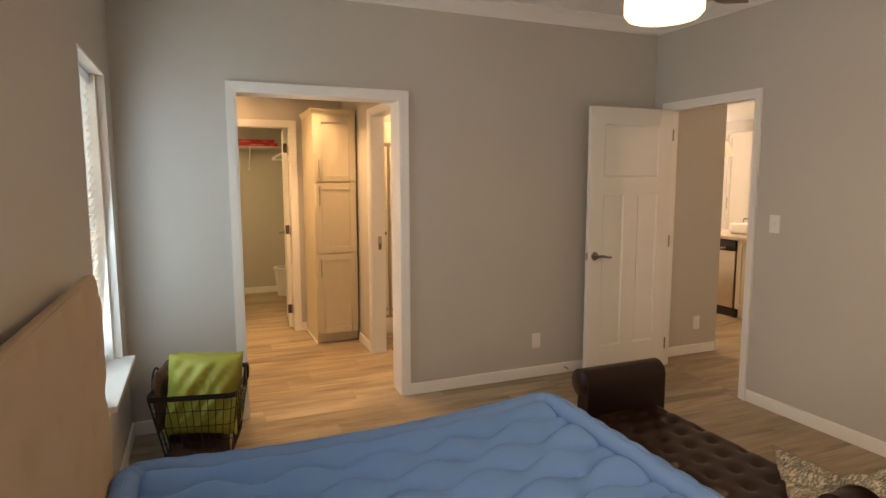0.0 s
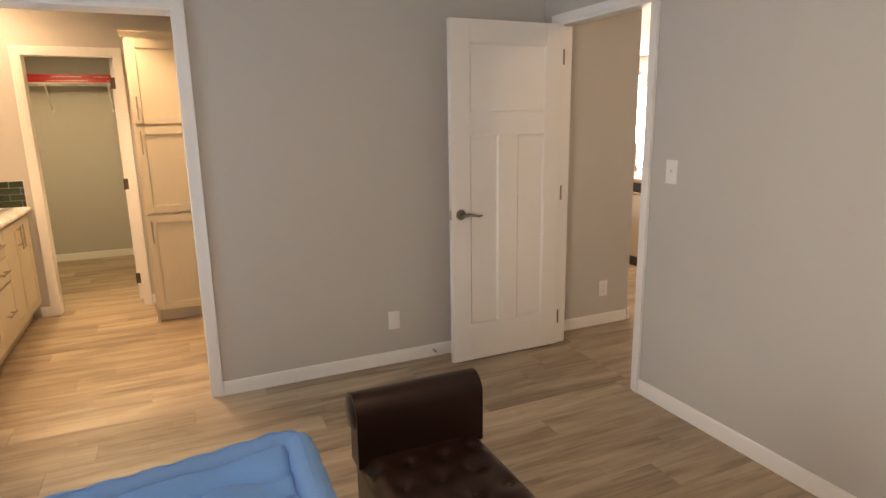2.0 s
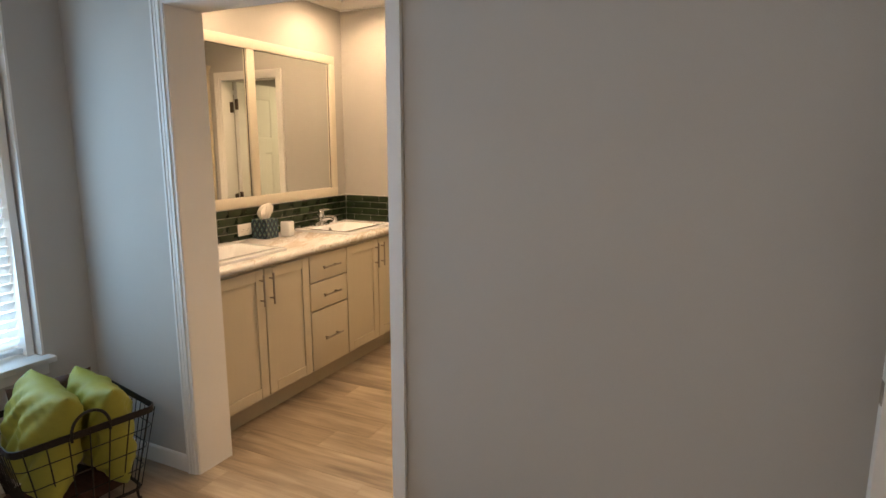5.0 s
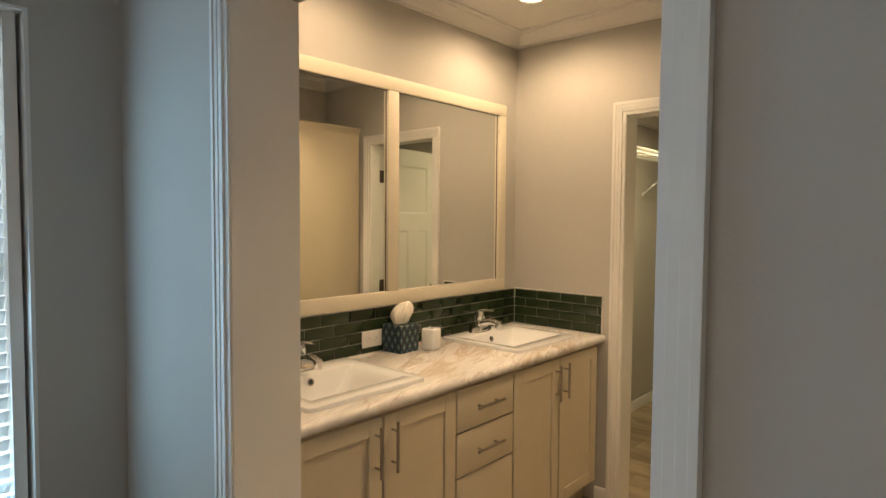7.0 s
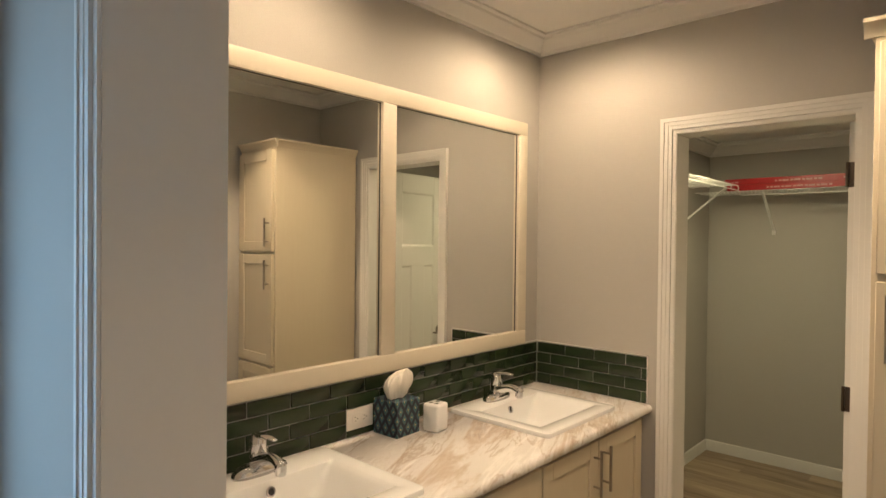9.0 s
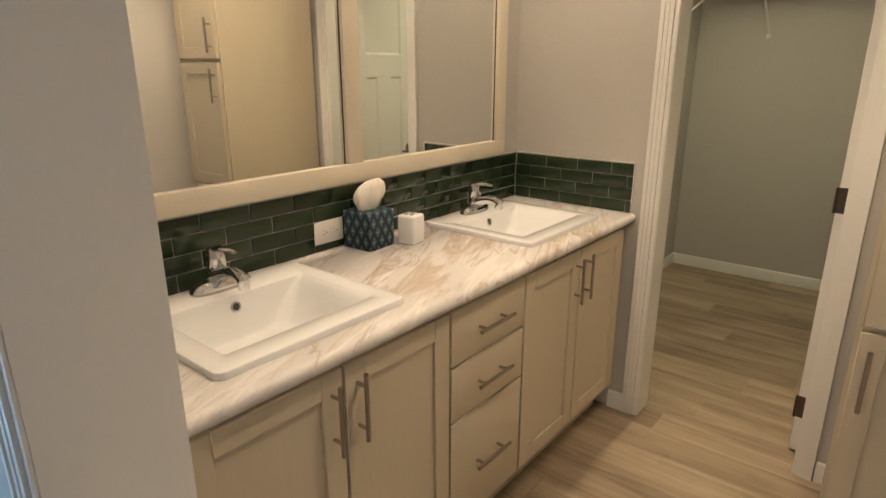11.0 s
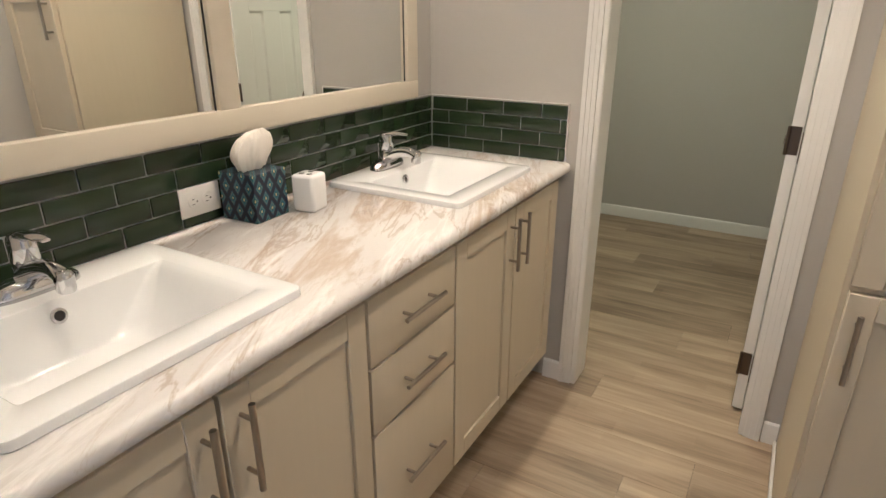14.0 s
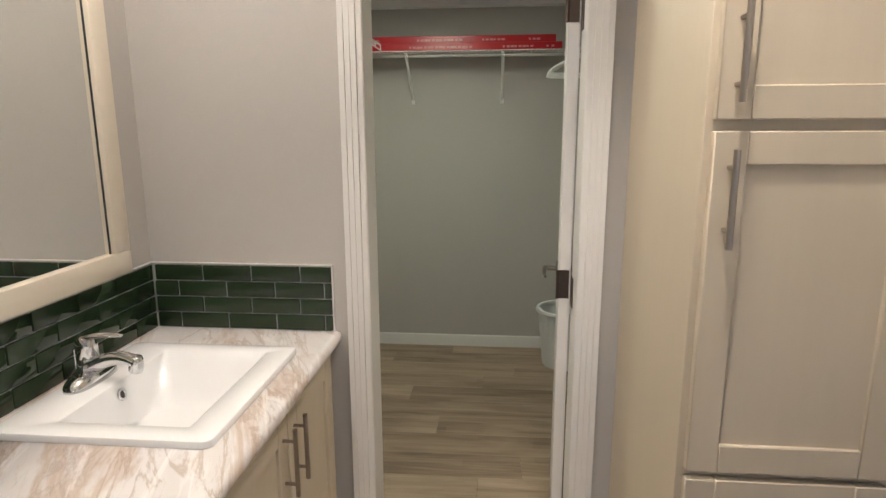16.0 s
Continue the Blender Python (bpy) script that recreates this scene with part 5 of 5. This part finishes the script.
for x in (0.30, 0.873, 1.44):
    bm = B()
    tube(bm, ((x, SF, SZ - 0.01), (x, YC - 0.01, 1.675)), 0.0088, 6)
    box(bm, x - 0.011, x + 0.011, YC - 0.014, YC - 0.001, 1.638, 1.672, 0.003, 1)
    part("bracket", bm, WIREWHITE, shelf, "white slanted support bracket")
for y in (7.15, 8.0):
    bm = B()
    tube(bm, ((XC + 0.30, y, SZ), (XC + 0.01, y, 1.70)), 0.0068, 6)
    box(bm, XC + 0.001, XC + 0.014, y - 0.011, y + 0.011, 1.68, 1.714, 0.003, 1)
    part("bracket", bm, WIREWHITE, shelf, "white slanted support bracket")

for nm, lab, x0, x1, y0, y1, z0, z1, bars in (
        ("carton", "long red carton lying on the wire shelf", 0.065, 1.215, 8.315, 8.395, SZ + 0.006, SZ + 0.047, ((0.22, 0.55), (0.70, 0.86), (0.92, 0.97))),
        ("carton", "long red carton with pale lettering stacked on the shelf", 0.045, 1.180, 8.335, 8.425, SZ + 0.048, SZ + 0.09, ((0.02, 0.08), (0.28, 0.52), (0.62, 0.74), (0.86, 0.92)))):
    c = thing(nm, ((x0 + x1) / 2, (y0 + y1) / 2, z0), lab, "box", "red cartons on the shelf")
    bm = B()
    box(bm, x0, x1, y0, y1, z0, z1, 0.003, 1)
    part("case", bm, RED, c)
    for a, b in bars:
        bm = B()
        zc = (z0 + z1) / 2 - 0.004
        n = max(2, int((b - a) * (x1 - x0) / 0.022))
        for i in range(n):
            xa = x0 + (x1 - x0) * (a + (b - a) * i / n)
            box(bm, xa, xa + 0.013 + 0.004 * (i % 3), y0 - 0.0012, y0 - 0.0004, zc - 0.005, zc + 0.006)
        part("print", bm, PRINT, c, "pale printed line", 0)

bm = B()
for x in (1.316, 1.41, 1.51, 1.612):
    tube(bm, ((x, YN2 + 0.02, SZ + 0.035), (x, SF - 0.02, SZ + 0.035)), 0.0032, 6)
tube(bm, ((1.314, YN2 + 0.02, SZ + 0.004), (1.314, SF - 0.02, SZ + 0.004)), 0.0032, 6)
y = YN2 + 0.03
while y < SF - 0.02:
    tube(bm, ((1.315, y, SZ + 0.040), (1.615, y, SZ + 0.040)), 0.0014, 5)
    y += 0.0254
part("side_deck", bm, WIREWHITE, shelf, "", 60)
for i, y in enumerate((8.06, 7.97, 7.90)):
    hgr = thing("clothes_hanger", (1.314, y, SZ), "white plastic clothes hanger on the side wire shelf", "hanger", "white hangers")
    m = pose(1.314, y, SZ - 0.014, 0, 0, 82 + 9 * i)
    bm = B()
    tube(bm, [m @ Vector((0, 0.022 * math.cos(t), 0.02 * math.sin(t))) for t in [radians(-40 + 22 * k) for k in range(11)]], 0.003, 6)
    tube(bm, (m @ Vector((0, 0.017, -0.014)), m @ Vector((0, 0.0, -0.045))), 0.004, 6)
    part("hook", bm, WIREWHITE, hgr)
    bm = B()
    tube(bm, [m @ Vector((0, a, b)) for a, b in ((0.0, -0.045), (0.10, -0.085), (0.195, -0.135), (0.20, -0.155), (0.18, -0.16), (0.0, -0.16), (-0.18, -0.16), (-0.20, -0.155), (-0.195, -0.135), (-0.10, -0.085))], 0.0075, 8, True)
    part("arms", bm, WIREWHITE, hgr)

lb = thing("laundry_basket", (1.285, 8.33, 0), "white round plastic laundry basket on the closet floor", "basket")
bm = B()
turned(bm, [(0.0, 0.004), (0.125, 0.004), (0.128, 0.0), (0.132, 0.02), (0.158, 0.352), (0.156, 0.352), (0.128, 0.022), (0.0, 0.014)], 40, pose(1.285, 8.33, 0))
part("tub", bm, BIN, lb)
bm = B()
turned(bm, [(0.150, 0.344), (0.172, 0.346), (0.178, 0.360), (0.172, 0.374), (0.156, 0.374), (0.150, 0.362)], 40, pose(1.285, 8.33, 0))
part("rim", bm, BIN, lb, "thick rolled white rim")
for i in range(24):
    a = 2 * math.pi * i / 24
    bm = B()
    tube(bm, [(1.285 + r * math.cos(a), 8.33 + r * math.sin(a), z) for r, z in ((0.146, 0.20), (0.1588, 0.338))], 0.004, 5)
    part("rib", bm, BIN, lb)
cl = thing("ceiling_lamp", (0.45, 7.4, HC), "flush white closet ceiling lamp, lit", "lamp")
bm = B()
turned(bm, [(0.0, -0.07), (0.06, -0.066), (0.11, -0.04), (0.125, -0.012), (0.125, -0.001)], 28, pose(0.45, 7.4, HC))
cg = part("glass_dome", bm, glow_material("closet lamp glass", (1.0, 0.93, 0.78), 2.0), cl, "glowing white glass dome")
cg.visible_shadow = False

# ---- shower room ----
st = thing("shower_enclosure", (2.2, 6.0, 0), "white shower stall with bronze framed glass door", "shower")
bm = B()
box(bm, XB2 + 0.004, 3.29, 5.86, 6.33, 0, 0.16, 0.01, 2)
part("base", bm, CERAMIC, st, "white shower pan")
bm = B()
box(bm, XB2 + 0.004, 3.29, 6.315, 6.332, 0.16, 2.1)
box(bm, XB2 + 0.004, XB2 + 0.014, 5.86, 6.315, 0.16, 2.1)
part("surround", bm, SHOWERWALL, st)
bm = B()
box(bm, XB2 + 0.016, 3.28, 5.865, 5.895, 1.83, 1.865, 0.002, 1)
box(bm, XB2 + 0.016, 3.28, 5.865, 5.895, 0.161, 0.19, 0.002, 1)
for x in (XB2 + 0.016, 1.93, 2.6):
    box(bm, x, x + 0.022, 5.866, 5.894, 0.19, 1.83, 0.002, 1)
part("door_frame", bm, NICKEL, st, "satin metal door frame")
bm = B()
box(bm, XB2 + 0.03, 3.27, 5.878, 5.882, 0.19, 1.83)
gl = part("glass_panel", bm, SHOWERGLASS, st, "clear shower glass", 0)
gl.visible_shadow = False
bm = B()
box(bm, 1.80, 1.90, 5.83, 5.845, 0.985, 1.015, 0.004, 1)
box(bm, 1.84, 1.86, 5.845, 5.866, 0.99, 1.01)
part("door_pull", bm, BLACK, st, "black door pull")
bm = B()
box(bm, XB2 - 0.003 - 0.06, XB2 - 0.06 + 0.03, 5.2595, 5.2607, 0.96, 1.03)
structure("door_shower_strike_plate", bm, NICKEL, "nickel strike plate in the doorway jamb", "strike plate", 0)
dsr = leaf("door_shower_room", "white three-panel door opened into the shower room", 0.772, 2.03, (XB2 + 0.012, 4.488), 4, flip=1)

# ---- kitchen ----
dw = thing("dishwasher", (5.8, 5.15, 0), "stainless steel dishwasher under the kitchen counter", "dishwasher")
bm = B()
box(bm, 5.51, 6.08, 4.865, 5.455, 0.10, 0.855)
part("body", bm, BLACK, dw)
bm = B()
box(bm, 5.478, 5.51, 4.868, 5.452, 0.11, 0.735, 0.008, 3)
part("door", bm, STEEL, dw)
bm = B()
box(bm, 5.478, 5.51, 4.868, 5.452, 0.742, 0.852, 0.006, 2)
part("control_panel", bm, BLACK, dw, "black control panel")
bm = B()
tube(bm, [(5.478, 5.33, 0.765), (5.452, 5.31, 0.76), (5.448, 5.16, 0.755), (5.452, 5.01, 0.76), (5.478, 4.99, 0.765)], 0.009, 10)
part("handle", bm, STEEL, dw, "curved steel handle")
bm = B()
box(bm, 5.53, 5.56, 4.865, 5.455, 0.0, 0.10)
part("toe_kick", bm, BLACK, dw)
for y0, y1 in ((4.20, 4.86), (5.46, 6.30), (6.305, 7.1)):
    kc = thing("kitchen_cabinet", (5.8, (y0 + y1) / 2, 0), "cream shaker kitchen base cabinet", "cabinet", "kitchen base cabinets")
    bm = B()
    box(bm, 5.51, 6.08, y0, y1, 0.10, 0.855)
    box(bm, 5.56, 6.08, y0, y1, 0.0, 0.10)
    part("body", bm, CREAM, kc)
    bm = B()
    shaker(bm, 5.509, y0 + 0.01, y1 - 0.01, 0.12, 0.845, -1)
    d = part("door", bm, CREAM, kc)
    bm = B()
    bar_pull(bm, (5.489, y0 + 0.05, 0.62), (5.489, y0 + 0.05, 0.78), (-0.03, 0, 0))
    part("handle", bm, NICKEL, d, "brushed nickel bar pull")
bm = B()
box(bm, 5.455, 6.12, 4.18, 7.12, 0.857, 0.897, 0.008, 3)
tagged(part("kitchen_countertop", bm, STONE, None, "", 50), "tan stone-look kitchen counter top", "countertop")
kf = thing("kitchen_faucet", (5.98, 5.85, 0.897), "tall chrome gooseneck kitchen faucet", "faucet")
bm = B()
tube(bm, [(5.98, 5.85, 0.897), (5.98, 5.85, 1.18)] + [(5.98 - 0.08 + 0.08 * math.cos(t), 5.85, 1.18 + 0.08 * math.sin(t)) for t in [radians(22.5 * i) for i in range(1, 9)]] + [(5.82, 5.85, 1.10)], 0.012, 10)
part("neck", bm, CHROME, kf)
bm = B()
turned(bm, [(0.028, 0.0), (0.026, 0.02), (0.018, 0.06), (0.0, 0.06)], 18, pose(5.98, 5.85, 0.897))
part("base", bm, CHROME, kf)
ck = thing("bread_box", (5.82, 5.02, 0.897), "pale metal bread box with a dark top handle", "box")
bm = B()
box(bm, 5.72, 5.92, 4.86, 5.18, 0.898, 1.03, 0.03, 4)
part("case", bm, BIN, ck)
bm = B()
tube(bm, [(5.82, 4.96, 1.03), (5.82, 4.97, 1.07), (5.82, 5.07, 1.07), (5.82, 5.08, 1.03)], 0.006, 8)
part("handle", bm, BLACK, ck, "dark arched handle")
for px, py in ((5.56, 5.20),):
    pl = thing("pendant_lamp", (px, py, HK), "white glass bell pendant lamp on a thin rod", "lamp")
    bm = B()
    turned(bm, [(0.0, 0.0), (0.06, 0.0), (0.055, -0.02), (0.0, -0.025)], 24, pose(px, py, HK))
    part("canopy", bm, BRONZE, pl)
    bm = B()
    tube(bm, ((px, py, HK - 0.02), (px, py, 1.98)), 0.005, 8)
    part("rod", bm, BRONZE, pl)
    bm = B()
    turned(bm, [(0.0, 2.01), (0.016, 2.01), (0.028, 1.97), (0.034, 1.935), (0.0, 1.93)], 18, pose(px, py, 0))
    part("cap", bm, BRONZE, pl, "dark bronze lamp cap")
    bm = B()
    turned(bm, [(0.036, 1.945), (0.072, 1.91), (0.104, 1.84), (0.142, 1.772), (0.138, 1.770), (0.099, 1.84), (0.068, 1.905), (0.034, 1.935)], 30, pose(px, py, 0))
    part("shade", bm, PENDANT, pl, "white glass bell shade")
kw = tagged(new("window_3"), "tall bright white framed kitchen window", "window", kind="structure")
kw.matrix_basis = pose(9.3, 9.87, 1.3)
bm = B()
for y0, y1, z0, z1 in ((9.07, 9.13, 0.5, 2.28), (10.61, 10.67, 0.5, 2.28), (9.13, 10.61, 0.5, 0.56), (9.13, 10.61, 2.22, 2.28), (9.84, 9.9, 0.56, 2.22)):
    box(bm, 9.33, 9.38, y0, y1, z0, z1, 0.003, 1)
part("window_frame", bm, PLASTIC, kw)
bm = B()
for y0, y1, z0, z1 in ((8.99, 9.07, 0.42, 2.37), (10.67, 10.75, 0.42, 2.37), (9.07, 10.67, 2.28, 2.37), (9.07, 10.67, 0.42, 0.5)):
    box(bm, 9.282, 9.299, y0, y1, z0, z1, 0.003, 1)
part("casing", bm, TRIM, kw)
bm = B()
box(bm, 9.35, 9.356, 9.13, 10.61, 0.56, 2.22)
g = part("pane", bm, GLASS, kw, "", 0)
g.visible_shadow = False
bm = B()
box(bm, 11.5, 11.52, 4, 16, -0.4, 4.5)
structure("backdrop_east", bm, DAY, "bright hazy daylight beyond the kitchen window", "backdrop", 0)

pantry = thing("pantry_cabinet", (9.0, 8.05, 0), "tall pale painted pantry cabinet by the kitchen window", "cabinet")
bm = B()
box(bm, 8.72, 9.295, 7.35, 8.70, 0.0, 2.3, 0.004, 1)
part("body", bm, TRIM, pantry)
for y0, y1 in ((7.37, 8.02), (8.03, 8.68)):
    bm = B()
    shaker(bm, 8.719, y0, y1, 0.12, 2.28, -1, 0.07)
    d = part("door", bm, TRIM, pantry)
    bm = B()
    bar_pull(bm, (8.699, y1 - 0.05 if y0 < 8 else y0 + 0.05, 1.0), (8.699, y1 - 0.05 if y0 < 8 else y0 + 0.05, 1.2), (-0.03, 0, 0))
    part("handle", bm, NICKEL, d, "brushed nickel bar pull")

for ob in [q for q in scene.objects if q.parent is None and q.name.split(".")[0] in ("dishwasher", "kitchen_cabinet", "kitchen_countertop", "kitchen_faucet", "bread_box", "pendant_lamp")]:
    ob.matrix_basis = Matrix.Translation((0.10, 0.17, 0)) @ ob.matrix_basis

# strike plate on the shower room's door jamb
sp = thing("strike_plate", (1.665, 5.26, 0.944), "small dark nickel strike plate on the shower doorway jamb", "plate")
bm = B()
box(bm, 1.650, 1.680, 5.2585, 5.2608, 0.912, 0.976, 0.0006, 1)
part("plate", bm, LEVERMETAL, sp)
bm = B()
box(bm, 1.658, 1.672, 5.2578, 5.2584, 0.930, 0.958)
part("latch_hole", bm, SLOT, sp, "dark latch hole", 0)

# ---- backsplash tiles ----
TW, THT, GAP = 0.1465, 0.0462, 0.0032


def splash(name, label, run, along, at):
    bm = B()
    if along == "y":
        box(bm, XW + 0.001, XW + 0.0065, 4.395, 6.333, CT + 0.001, CT + 0.2015)
    else:
        box(bm, XW + 0.010, 0.368, YN - 0.0065, YN - 0.001, CT + 0.001, CT + 0.2015)
    root = structure(name, bm, GROUT, label, "backsplash", 0)
    start, end = run
    meshes = {}
    for r in range(4):
        z0 = CT + 0.002 + r * (THT + GAP)
        p = start - (TW + GAP) * (0.0 if r % 2 else 0.5) + (0.004 if r == 3 else 0.0) - at
        while p < end:
            a, b = max(p, start), min(p + TW, end)
            if b - a > 0.008:
                key = round(b - a, 3)
                if key not in meshes:
                    tb_ = B()
                    if along == "y":
                        box(tb_, 0, 0.0075, 0, b - a, 0, THT, 0.0032, 2)
                    else:
                        box(tb_, 0, b - a, -0.0075, 0, 0, THT, 0.0032, 2)
                    meshes[key] = mesh_of("tile", tb_, TILE, 40)
                t = new("tile", meshes[key])
                t.parent = root
                t.location = (XW + 0.004, a, z0) if along == "y" else (a, YN - 0.004, z0)
            p += TW + GAP
    return root


splash("backsplash_west", "dark green glass subway tile backsplash with pale grout", (4.397, 6.322), "y", 0.049)
splash("backsplash_north", "dark green glass subway tile side splash", (XW + 0.013, 0.366), "x", 0)
bm = B()
box(bm, XW + 0.001, XW + 0.009, 4.395, 6.333, CT + 0.2015, CT + 0.2045)
box(bm, XW + 0.010, 0.370, YN - 0.010, YN - 0.001, CT + 0.2015, CT + 0.2045)
box(bm, 0.368, 0.371, YN - 0.010, YN - 0.001, CT + 0.001, CT + 0.2015)
structure("trim_backsplash_edge", bm, PLASTIC, "thin white edge strip on the tiles", "trim", 0)

# ---- floor planks ----
plank_bm = B()
box(plank_bm, 0, 1.2185, 0, 0.1805, -0.005, 0.0, 0.0006, 1)
PLANKMESH = mesh_of("plank", plank_bm, PLANK, 0)
half_bm = B()
box(half_bm, 0, 0.608, 0, 0.1805, -0.005, 0.0, 0.0006, 1)
HALFMESH = mesh_of("plank", half_bm, PLANK, 0)
rng = random.Random(4)
rows = []
y = -0.62
row = 0
while y < 8.5:
    shift = (0.0, 0.43, 0.81, 0.22, 0.62, 1.03)[row % 6]
    x = -0.245 - 1.2195 + shift
    x_end = 3.75 if y < 4.2 else 1.75
    while x < x_end:
        rows.append((x, y))
        x += 1.2195
    y += 0.1815
    row += 1
for x, y in rows:
    ob = new("plank", PLANKMESH)
    ob.location = (x, y, 0)
    ob.parent = FLOOR
bm = B()
y = 0.9
row = 0
while y < 11.3:
    x = 3.755 + (0.0, 0.43, 0.81, 0.22, 0.62, 1.03)[row % 6] - 1.0
    while x < 9.3:
        if x + 1.2185 > 3.8:
            box(bm, max(x, 3.722), x + 1.2185, y, y + 0.1805, -0.005, 0.0005)
        x += 1.2195
    y += 0.1815
    row += 1
tagged(part("kitchen_planks", bm, PLANK, FLOOR, "", 0), kind="stuff")
